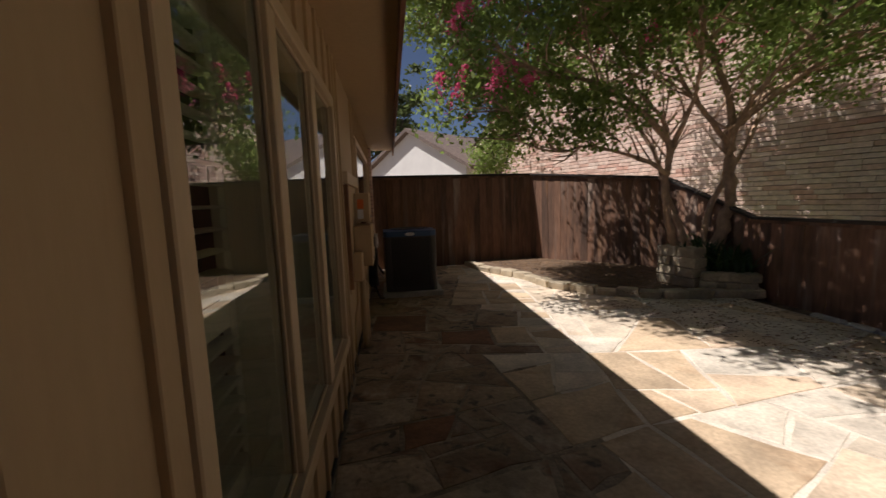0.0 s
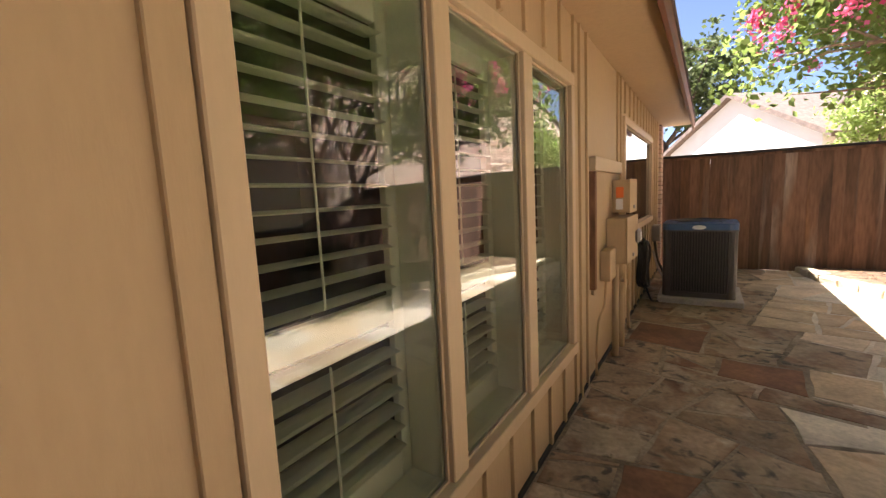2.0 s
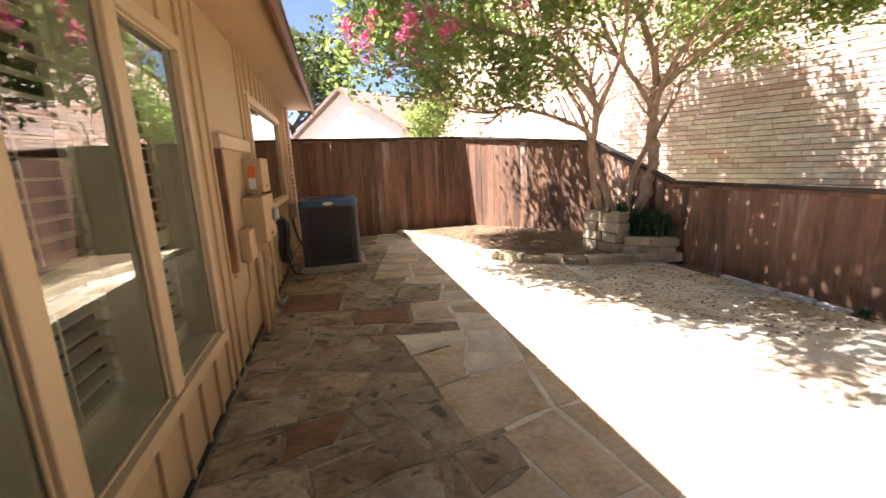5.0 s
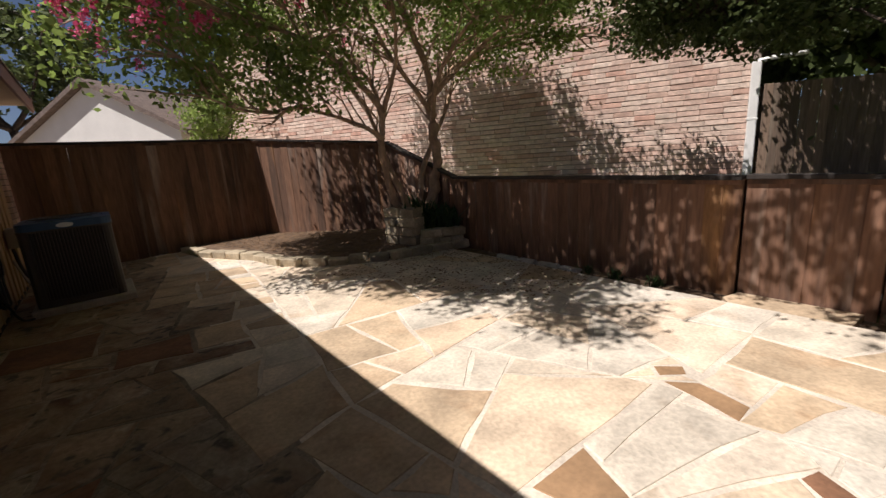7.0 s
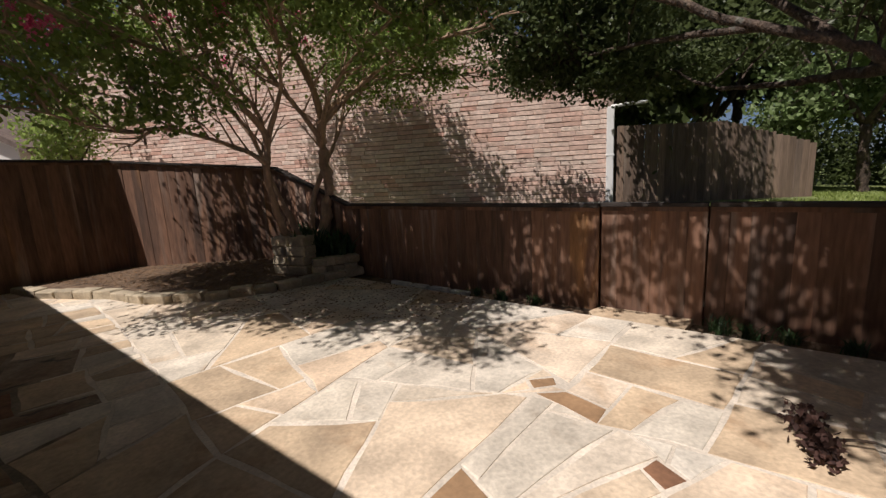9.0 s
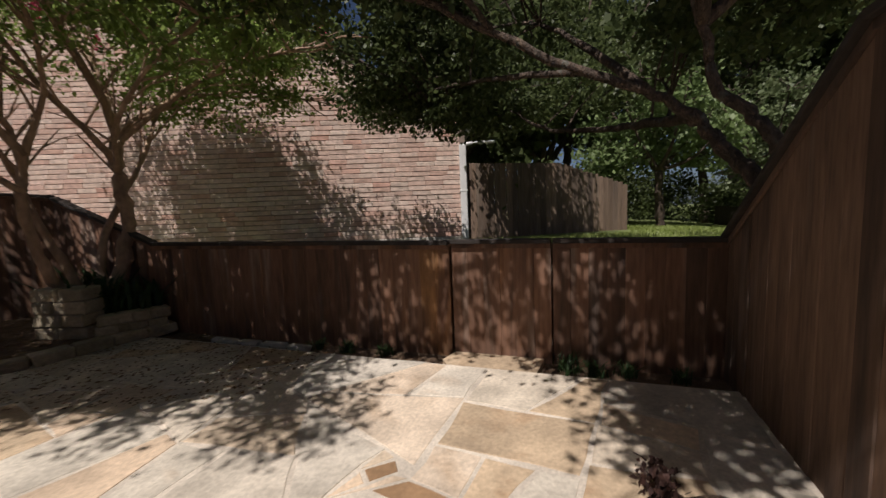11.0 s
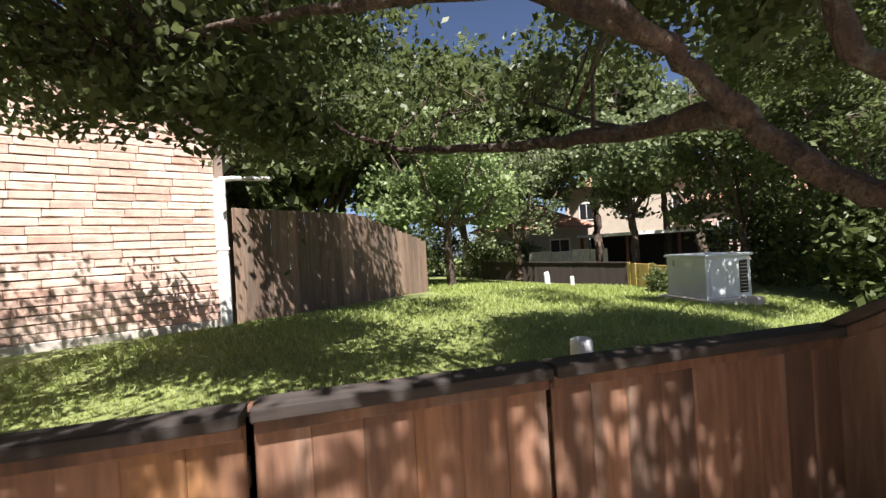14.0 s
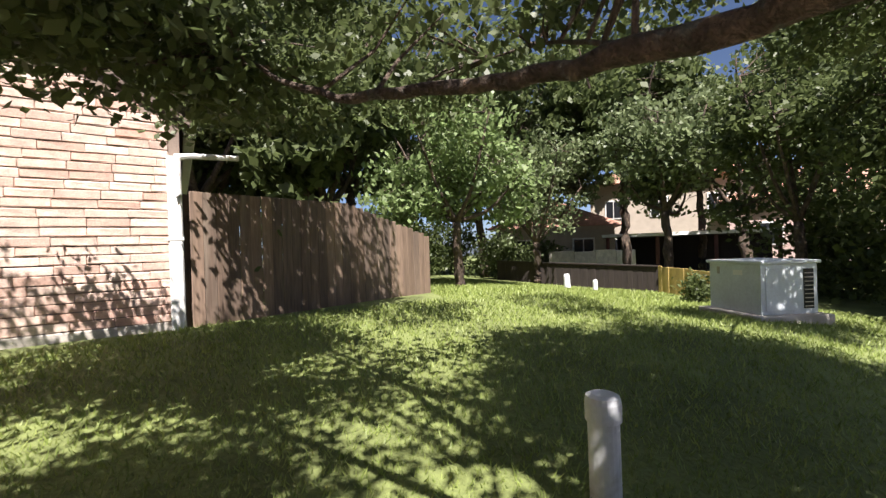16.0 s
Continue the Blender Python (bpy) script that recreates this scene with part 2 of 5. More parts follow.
WHITE = mat("white_paint", (0.78, 0.77, 0.74), rough=0.5, var=0.06, scale=2, fine=30, bump=0.05)
SOIL = mat("leaf_litter", (0.14, 0.09, 0.055), rough=1.0, var=0.5, scale=9, fine=70, bump=0.6, dist=0.02)
GRASS_SOIL = mat("turf", (0.15, 0.18, 0.055), rough=1.0, var=0.3, scale=1.2, fine=40, bump=0.6, dist=0.03)
GRASS = leaf_mat("grass_blade", [(0.19, 0.25, 0.06), (0.26, 0.33, 0.085), (0.33, 0.38, 0.12), (0.22, 0.28, 0.07)], 0.3)
BARK_M = mat("myrtle_bark", (0.38, 0.25, 0.165), rough=0.7, var=0.35, scale=5, fine=30, bump=0.25, stretch=(1, 1, 0.4))
BARK_O = mat("oak_bark", (0.085, 0.06, 0.044), rough=0.95, var=0.5, scale=14, fine=55, bump=1.0, dist=0.03, stretch=(1, 1, 0.6), stain=[((0.17, 0.125, 0.085), 7.0, 0.57, 0.70), ((0.12, 0.12, 0.10), 11.0, 0.6, 0.72)])
LEAF_M = leaf_mat("myrtle_leaf", [(0.16, 0.22, 0.05), (0.23, 0.31, 0.075), (0.29, 0.37, 0.11), (0.19, 0.26, 0.065)], 0.62)
LEAF_O = leaf_mat("oak_leaf", [(0.062, 0.084, 0.031), (0.104, 0.134, 0.047), (0.136, 0.17, 0.064), (0.082, 0.108, 0.038)], 0.48)
LEAF_L = leaf_mat("light_leaf", [(0.15, 0.21, 0.075), (0.21, 0.29, 0.11), (0.26, 0.33, 0.14)], 0.4)
LEAF_G = leaf_mat("grey_leaf", [(0.14, 0.18, 0.08), (0.20, 0.24, 0.12), (0.11, 0.15, 0.06)], 0.35)
FLOWER = leaf_mat("myrtle_flower", [(0.80, 0.12, 0.27), (0.86, 0.20, 0.38), (0.70, 0.07, 0.18), (0.90, 0.34, 0.48)], 0.4)
AC_DARK = mat("condenser_paint", (0.075, 0.066, 0.058), rough=0.45, var=0.1, scale=4, bump=0.05)
AC_BLUE = mat("condenser_top", (0.045, 0.095, 0.19), rough=0.35, var=0.1, bump=0.03)
GREY_METAL = mat("grey_metal", (0.36, 0.33, 0.30), rough=0.5, metal=0.3, var=0.1, scale=5, bump=0.05)
BLACK_RUBBER = mat("black_rubber", (0.02, 0.02, 0.02), rough=0.6, var=0.1, bump=0.05)
PVC = mat("weathered_pvc", (0.62, 0.63, 0.64), rough=0.5, var=0.1, scale=6, fine=50, bump=0.08, stain=[((0.35, 0.34, 0.32), 6, 0.55, 0.8)])
BOX_PAINT = mat("enclosure_paint", (0.56, 0.60, 0.62), rough=0.6, var=0.12, scale=2, fine=30, bump=0.08)
ORANGE = mat("orange_sticker", (0.75, 0.17, 0.03), rough=0.5, var=0.03, bump=0)
PALE = mat("pale_label", (0.75, 0.74, 0.70), rough=0.5, var=0.03, bump=0)
YELLOW_WALL = mat("yellow_board", (0.50, 0.36, 0.13), rough=0.8, var=0.15, scale=3, bump=0.1)
STUCCO_W = mat("white_siding", (0.74, 0.72, 0.68), rough=0.8, var=0.05, scale=2, fine=30, bump=0.1)
STUCCO_PINK = mat("pink_stucco", (0.60, 0.44, 0.39), rough=0.9, var=0.08, scale=3, fine=60, bump=0.2)
MAROON = mat("maroon_paint", (0.10, 0.035, 0.03), rough=0.7, var=0.2, scale=3, bump=0.1)
STUCCO = mat("pale_stucco", (0.44, 0.38, 0.31), rough=0.9, var=0.08, scale=3, fine=60, bump=0.2)
TILE_ROOF = mat("clay_roof", (0.42, 0.22, 0.16), rough=0.85, var=0.25, scale=6, bump=0.3)
DARK_WIN = mat("dark_window", (0.02, 0.022, 0.025), rough=0.15, var=0.05, bump=0)
DRY_LEAF = leaf_mat("dry_leaf", [(0.16, 0.085, 0.042), (0.25, 0.145, 0.07), (0.10, 0.058, 0.033), (0.31, 0.20, 0.11)], 0.1, 0.8)
LEAF_DARK = leaf_mat("strap_leaf", [(0.025, 0.055, 0.02), (0.05, 0.09, 0.03), (0.035, 0.07, 0.025)], 0.2)
PALE_STONE = mat("pale_stone", (0.50, 0.47, 0.42), rough=0.9, var=0.2, scale=6, fine=40, bump=0.4)
AC_INNER = mat("condenser_coil", (0.034, 0.031, 0.028), rough=0.6, var=0.1, bump=0.05)
RUST_WOOD = mat("rust_stained_wood", (0.30, 0.15, 0.06), rough=0.8, var=0.35, scale=4, fine=40, bump=0.3, stretch=(1, 1, 0.2), stain=[((0.12, 0.06, 0.035), 3.0, 0.48, 0.65)])
FENCE_DARK = mat("dark_boards", (0.03, 0.022, 0.018), rough=0.9, var=0.3, scale=3, fine=40, bump=0.3, stretch=(1, 1, 0.1))
DRY_EARTH = mat("dry_earth", (0.22, 0.17, 0.12), rough=1.0, var=0.25, scale=0.8, fine=30, bump=0.4)
DEAD_LEAF = leaf_mat("dead_leaf", [(0.05, 0.025, 0.02), (0.09, 0.045, 0.035), (0.035, 0.02, 0.018)], 0.1, 0.8)
# ---- ground ----
def ground_z(x, y):
    """The land: the patio is level, the lawn beyond the fence lies higher and falls away."""
    if x < 4.95:
        return -0.14
    k = min(1.0, (x - 4.95) / 4.5)
    hill = 0.20 + 0.33 * k * k * (3 - 2 * k)
    side = max(0.0, min(1.0, (-y - 1.5) / 6.0))
    far = max(0.0, (x - 12.0)) * 0.02
    return hill - 0.45 * side * side * (3 - 2 * side) - far + 0.02 * math.sin(x * 1.3 + y * 0.7)


bm = bmesh.new()
xs = [-400, -60, -15, -5, 4.90, 4.96] + [5.2 + 0.4 * i for i in range(40)] + [24, 30, 45, 80, 400]
ys = [-400, -80, -40, -25, -18] + [-14 + 0.5 * i for i in range(60)] + [20, 26, 40, 80, 400]
vs = [[bm.verts.new((x, y, ground_z(x, y))) for y in ys] for x in xs]
for i in range(len(xs) - 1):
    for j in range(len(ys) - 1):
        bm.faces.new((vs[i][j], vs[i + 1][j], vs[i + 1][j + 1], vs[i][j + 1]))
ground = part("ground", bm, GRASS_SOIL, None, smooth=True)
ground.data.materials.append(DRY_EARTH)
for p in ground.data.polygons:
    if p.center.x < 4.9 or p.center.y > 9:
        p.material_index = 1
tagged(ground, "sloping green lawn beyond the low wooden fence", "ground", kind="structure")

# patio slab: the mortar bed that the flagstones lie in
patio = part("floor", one_box(1.15, 4.50, -0.95, 8.75, -0.2, -0.004), MORTAR)
# this strip of bed carries the eave's shade in its colour, besides stains
part("mortar_bed", one_box(-0.6, 1.15, -0.95, 8.75, -0.2, -0.003), MORTAR_STAINED_SHADED, patio, "stained mortar along the house, coloured darker for the eave's shade")
tagged(patio, "flagstone patio in warm buff and tan with pale mortar joints", "patio", kind="structure")

# raised stone terrace in the far corner
TERRACE = [(1.62, 8.72), (1.75, 7.9), (2.3, 6.75), (2.42, 6.05), (2.85, 5.45), (3.55, 5.0), (4.80, 4.75), (4.80, 8.72)]
terrace = part("terrace", prism(bmesh.new(), TERRACE, -0.02, 0.07), SOIL)
tagged(terrace, "raised terrace edged with rough stone and strewn with dry leaves", "terrace", kind="structure")

# ---- the house ----
WX = -0.37
WALL_T = 0.20
HOLES = [(0.770, 1.405, 0.465, 2.04), (1.502, 2.120, 0.465, 2.04), (2.228, 2.860, 0.465, 2.04), (4.80, 7.05, 1.02, 2.05)]
bm = bmesh.new()
ycuts = sorted({-3.2, 8.3} | {h[0] for h in HOLES} | {h[1] for h in HOLES})
for y0, y1 in zip(ycuts, ycuts[1:]):
    h = [h for h in HOLES if h[0] <= y0 and y1 <= h[1]]
    if h:
        box(bm, WX - WALL_T, WX, y0, y1, -0.1, h[0][2])
        box(bm, WX - WALL_T, WX, y0, y1, h[0][3], 2.5)
    else:
        box(bm, WX - WALL_T, WX, y0, y1, -0.1, 2.5)
bmesh.ops.remove_doubles(bm, verts=bm.verts, dist=0.0005)
wall = tagged(part("wall_west", bm, SIDING), "cream painted board and batten siding of a single-storey house", "house wall", kind="structure")

# battens
def batten(y, z0, z1, w=0.034):
    part("batten", one_box(WX - 0.005, WX + 0.018, y - w / 2, y + w / 2, z0, z1, 0.003), SIDING, wall)

for y in (-2.6, -2.3, -2.0, -1.7, -1.4, -1.1, -0.8, -0.5, -0.2, 0.1):
    batten(y, 0.0, 2.46)
batten(0.668, 0.0, 2.46, 0.064)
batten(0.40, 0.0, 2.46, 0.03)
for i in range(9):
    y = 0.86 + 0.265 * i
    batten(y, 0.02, 0.385)
    batten(y, 2.14, 2.46)
for y in (3.12, 3.30, 4.62, 4.45):
    batten(y, 0.0, 2.46)
for i in range(9):
    batten(4.86 + 0.28 * i, 0.02, 0.92)
    batten(4.86 + 0.28 * i, 2.16, 2.46)
for y in (7.35, 7.62, 7.9):
    batten(y, 0.0, 2.46)

# thin black strip where the wall meets the paving
tagged(part("baseboard", one_box(WX, WX + 0.012, -3.2, 8.3, -0.02, 0.03), BLACK_RUBBER), "thin black strip along the foot of the wall", "wall base", kind="structure")

# window frames, panes and shutters
def window(n, holes, trim=0.066):
    y0, y1 = min(h[0] for h in holes), max(h[1] for h in holes)
    z0, z1 = holes[0][2], holes[0][3]
    w = empty("window_%d" % n, WX, (y0 + y1) / 2, z0)
    tagged(w, "window with cream painted wooden frame and plain glass", "window", kind="structure")
    c = -(y0 + y1) / 2
    def wp(name, *b, bev=0.004, m=TRIM):
        ob = part(name, one_box(b[0] - WX, b[1] - WX, b[2] + c, b[3] + c, b[4] - z0, b[5] - z0, bev), m, w)
        return ob
    wp("window_frame", WX - 0.01, WX + 0.03, y0 - trim, y1 + trim, z1, z1 + trim)
    wp("window_sill", WX - 0.01, WX + 0.04, y0 - trim, y1 + trim, z0 - trim, z0)
    wp("window_frame", WX - 0.01, WX + 0.03, y0 - trim, y0, z0, z1)
    wp("window_frame", WX - 0.01, WX + 0.03, y1, y1 + trim, z0, z1)
    for a, b in zip(holes, holes[1:]):
        wp("mullion", WX - 0.01, WX + 0.024, a[1], b[0], z0, z1)
    for h in holes:
        g = wp("pane", WX - 0.014, WX - 0.008, h[0], h[1], z0, z1, bev=0, m=GLASS)
        g.visible_shadow = False
        for a in ((h[0], h[0] + 0.012, z0, z1), (h[1] - 0.012, h[1], z0, z1), (h[0], h[1], z0, z0 + 0.012), (h[0], h[1], z1 - 0.012, z1)):
            wp("glazing_bead", WX - 0.008, WX + 0.004, *a, bev=0.002)
    return w

window(1, HOLES[:3])
window(2, HOLES[3:], 0.07)

def louver(parent, w, y, z, tilt):
    bm = bmesh.new()
    n = 8
    ring = [(0.038 * math.cos(2 * math.pi * k / n), 0.0052 * math.sin(2 * math.pi * k / n)) for k in range(n)]
    m = pose(0, y, z, 0, tilt, 0)
    a = [bm.verts.new(m @ Vector((p, -w / 2, q))) for p, q in ring]
    b = [bm.verts.new(m @ Vector((p, w / 2, q))) for p, q in ring]
    for k in range(n):
        bm.faces.new((a[k], a[(k + 1) % n], b[(k + 1) % n], b[k]))
    bm.faces.new(a)
    bm.faces.new(b[::-1])
    return part("louver", bm, SHUTTER, parent)

def shutter(h):
    """A hinged shutter panel: stiles, three rails, louvres above and below the middle rail, a tilt rod for each half."""
    y0, y1, z0, z1 = h[0] + 0.004, h[1] - 0.004, h[2] + 0.004, h[3] - 0.004
    s = empty("window_shutter", WX - 0.165, (y0 + y1) / 2, z0)
    tagged(s, "pale yellow-green interior louvred shutter behind the window glass", "shutter", "shutters behind the windows")
    w, hh = y1 - y0, z1 - z0
    mid = 0.56
    part("stile", one_box(-0.014, 0.014, -w / 2, -w / 2 + 0.055, 0, hh, 0.003), SHUTTER, s)
    part("stile", one_box(-0.014, 0.014, w / 2 - 0.055, w / 2, 0, hh, 0.003), SHUTTER, s)
    for r0, r1 in ((0.0, 0.10), (mid, mid + 0.085), (hh - 0.08, hh)):
        part("rail", one_box(-0.013, 0.013, -w / 2 + 0.055, w / 2 - 0.055, r0, r1, 0.003), SHUTTER, s)
    for a, b, n in ((0.10, mid, 7), (mid + 0.085, hh - 0.08, 13)):
        step = (b - a) / n
        for k in range(n):
            louver(s, w - 0.114, 0, a + step * (k + 0.5), 4)
        part("tilt_rod", one_box(0.038, 0.045, -0.049, -0.042, a + 0.03, b - 0.04, 0.002), SHUTTER, s)
    # painted lining of the opening behind the glass
    x0, x1 = 0.018, 0.145
    part("lining", one_box(x0, x1, w / 2 - 0.012, w / 2 + 0.001, 0.0, hh), SHUTTER, s)
    part("lining", one_box(x0, x1, -w / 2 - 0.001, -w / 2 + 0.012, 0.0, hh), SHUTTER, s)
    part("lining", one_box(x0, x1, -w / 2 + 0.012, w / 2 - 0.012, -0.001, 0.012), SHUTTER, s)
    part("lining", one_box(x0, x1, -w / 2 + 0.012, w / 2 - 0.012, hh - 0.012, hh + 0.001), SHUTTER, s)
    return s

for h in HOLES[:3]:
    shutter(h)

# the room behind the windows, its shade put into near-black surfaces
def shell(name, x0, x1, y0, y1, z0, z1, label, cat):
    tagged(part(name, one_box(x0, x1, y0, y1, z0, z1), INSIDE_DARK), label, cat, kind="structure")

shell("wall_room_back", -4.2, -4.0, -3.2, 8.3, -0.1, 2.5, "plaster wall inside the house, coloured near black for the room's shade", "wall")
shell("wall_room_south", -4.0, WX - WALL_T - 0.002, -3.3, -3.2, -0.1, 2.5, "plaster wall inside the house, coloured near black for the room's shade", "wall")
shell("wall_room_north", -4.0, WX - WALL_T - 0.002, 8.2, 8.3, -0.1, 2.5, "plaster wall inside the house, coloured near black for the room's shade", "wall")
shell("wall_room_middle", -4.0, WX - WALL_T - 0.002, 3.8, 3.9, -0.05, 2.45, "plaster partition inside the house, coloured near black for the room's shade", "wall")
shell("floor_room", -4.0, WX - WALL_T - 0.002, -3.2, 8.2, -0.09, -0.05, "floor inside the house, coloured near black for the room's shade", "floor")
shell("ceiling", -4.0, WX - WALL_T - 0.002, -3.2, 8.2, 2.45, 2.5, "plaster ceiling inside the house, coloured near black for the room's shade", "ceiling")

# roof, soffit and fascia
EAVE_X, EAVE_END = 0.10, 8.75
tagged(part("soffit", one_box(WX - 0.1, EAVE_X, -3.4, EAVE_END, 2.462, 2.485), SOFFIT), "cream painted soffit under the eave", "soffit", kind="structure")
tagged(part("fascia", one_box(EAVE_X, EAVE_X + 0.03, -3.4, EAVE_END + 0.02, 2.36, 2.53, 0.003), FASCIA), "reddish brown fascia board along the eave", "fascia", kind="structure")
bm = bmesh.new()
prof = [(EAVE_X + 0.045, 2.531), (EAVE_X + 0.045, 2.548), (-4.0, 3.75), (-8.0, 2.55), (-8.0, 2.531), (-4.0, 3.72)]
a = [bm.verts.new((x, -3.4, z)) for x, z in prof]
b = [bm.verts.new((x, EAVE_END + 0.05, z)) for x, z in prof]
n = len(prof)
for k in range(n):
    bm.faces.new((a[k], a[(k + 1) % n], b[(k + 1) % n], b[k]))
bm.faces.new(a)
bm.faces.new(b[::-1])
tagged(part("roof", bm, ROOFING), "low pitched shingle roof of the house", "roof", kind="structure")

# ---- fences ----
def picket_mesh(w, h, t=0.018):
    bm = one_box(-w / 2, w / 2, -t / 2, t / 2, 0, h, 0.005)
    me = bpy.data.meshes.new("picket")
    bm.to_mesh(me)
    bm.free()
    return me

def fence(name, p0, p1, tops, z0, label, material=FENCE_WOOD, w=0.14, gap=0.0, cap=True, rails=True, side=1, slit=-1.0):
    """A board fence from p0 to p1 (x, y); tops: heights at its start and end; boards stand on the side that the patio sees."""
    p0, p1 = Vector(p0), Vector(p1)
    d = p1 - p0
    L = d.length
    ang = math.degrees(math.atan2(d.y, d.x))
    f = empty(name, p0.x, p0.y, z0, ang)
    tagged(f, label, "fence")
    n = max(1, int(L / (w + gap)))
    step = L / n
    cache = {}
    rng = random.Random(name + label)
    for i in range(n):
        s = (i + 0.5) / n
        top = tops[0] + (tops[1] - tops[0]) * s
        h = round((top - z0) / 0.03) * 0.03 if not cap else top - z0 - 0.02
        key = round(h, 3)
        if key not in cache:
            cache[key] = picket_mesh(step - gap + 0.005, h)
            cache[key].materials.append(material)
        ob = new("picket", cache[key])
        ob.parent = f
        ob.matrix_basis = pose((i + 0.5) * step, (0.003 if i % 2 else -0.003) + rng.uniform(-0.002, 0.002), rng.uniform(-0.008, 0.0), rng.uniform(-0.2, 0.2), rng.uniform(-0.12, 0.12), rng.uniform(-0.5, 0.5))
        if abs((i + 0.5) * step - slit) < step / 2:
            ob.matrix_basis = ob.matrix_basis @ Matrix.Diagonal((0.945, 1, 1, 1))
    slope = math.degrees(math.atan2(tops[1] - tops[0], L))
    if cap:
        part("cap_rail", one_box(-0.002, math.hypot(L, tops[1] - tops[0]) + 0.002, -0.06, 0.05, -0.02, 0.018, 0.004, m=pose(0, 0, tops[0] - z0, 0, -slope, 0)), FENCE_CAP if material in (FENCE_WOOD, FENCE_SIDE) else material, f)
        part("trim_board", one_box(0.0, math.hypot(L, tops[1] - tops[0]), -side * -0.018 - 0.009, -side * -0.018 + 0.009, -0.062, -0.021, 0.003, m=pose(0, 0, tops[0] - z0, 0, -slope, 0)), material, f)
    if rails:
        for k in (0.22, 0.8):
            part("rail", one_box(0, L, -side * 0.05 - 0.018, -side * 0.05 + 0.018, 0, 0.085, 0.004, m=pose(0, 0, (tops[0] - z0) * k, 0, -slope * k, 0)), material, f)
        n_post = max(1, round(L / 2.2))
        for k in range(n_post + 1):
            s = k / n_post
            part("post", one_box(s * L - 0.045, s * L + 0.045, -side * 0.16, -side * 0.07, 0, (tops[0] + (tops[1] - tops[0]) * s) - z0 - 0.03, 0.005), material, f)
    return f

FX = 4.85
fence("fence", (-0.34, 8.72), (3.05, 8.78), (1.93, 1.90), 0.0, "tall weathered brown board fence beside the air conditioner", side=-1, slit=0.94)
back_fence = fence("fence", (3.05, 8.78), (4.85, 6.75), (1.90, 1.66), 0.0, "brown board fence dappled with leaf shadow behind the planter", side=-1)
# narrow dark strip for the dark line across these boards
part("rail", one_box(0.45, 1.75, 0.008, 0.022, 0.93, 0.965, 0.003), FENCE_DARK, back_fence, "thin dark strip across the boards")
fence("fence", (4.85, 6.75), (4.85, 5.0), (1.64, 1.03), 0.0, "brown board fence stepping down behind the crape myrtle", side=-1)
low_fence = fence("fence", (FX, 5.0), (FX, 1.262), (1.02, 1.01), -0.12, "low reddish brown board fence between patio and lawn", side=-1)
for ob in sorted((o for o in low_fence.children if o.name.startswith("picket")), key=lambda o: o.location.x)[-2:]:
    ob.data = ob.data.copy()
    ob.data.materials[0] = RUST_WOOD
gate = fence("gate", (FX, 1.232), (FX, 0.356), (1.02, 1.02), -0.09, "closed low wooden gate in the board fence", side=-1)
tagged(gate, category="gate")
# latch and hinges
bm = bmesh.new()
box(bm, 0.0, 0.10, 0.012, 0.022, 0.84, 0.87, 0.002)
tube(bm, [(0.02, 0.02, 0.83), (0.02, 0.06, 0.83), (0.05, 0.07, 0.81), (0.06, 0.05, 0.79)], [0.006] * 4, 6)
part("latch", bm, GREY_METAL, gate, "grey metal latch hook")
for hz in (0.2, 0.85):
    part("hinge", one_box(0.72, 0.884, 0.012, 0.018, hz, hz + 0.05, 0.002), GREY_METAL, gate)
fence("fence", (FX, 0.338), (FX, -0.93), (1.02, 1.02), -0.12, "low reddish brown board fence beside the gate", side=-1)
fence("fence", (FX, -0.93), (3.3, -0.93), (1.03, 1.99), -0.12, "board fence rising to full height towards the house", FENCE_SIDE, side=-1)
fence("fence", (3.3, -0.93), (-0.34, -0.93), (1.99, 2.0), -0.12, "tall board fence along the patio's end", FENCE_SIDE, side=-1)

# ---- neighbour's brick house: a gable end ----
BC = Vector((10.05, 2.5, 0))
BD = Vector((-0.37, 0.93, 0)).normalized()
BRICK_ANG = math.degrees(math.atan2(BD.y, BD.x))
BZ, BLEN, BEAVE, BRISE = 0.40, 18.0, 2.62, 0.60
SPOUT = 2.25
neighbour = empty("brick_house", BC.x, BC.y, BZ, BRICK_ANG)
tagged(neighbour, "neighbouring gabled house of mottled pink brick with white gutter", "house")

def gable_top(s):
    return BEAVE + BRISE * min(s, BLEN - s)

bm = bmesh.new()
prof = [(0.02, -0.8), (BLEN, -0.8), (BLEN, BEAVE), (BLEN / 2, gable_top(BLEN / 2)), (0.02, BEAVE)]
a = [bm.verts.new((x, -0.012, z)) for x, z in prof]
b = [bm.verts.new((x, -9.0, z)) for x, z in prof]
for k in range(5):
    bm.faces.new((a[k], a[(k + 1) % 5], b[(k + 1) % 5], b[k]))
bm.faces.new(a)
bm.faces.new(b[::-1])
part("wall", bm, BRICK_MORTAR, neighbour)
part("foundation", one_box(0.0, BLEN, -9, 0.03, -0.9, 0.24, 0.01), CONCRETE, neighbour)
bm = bmesh.new()
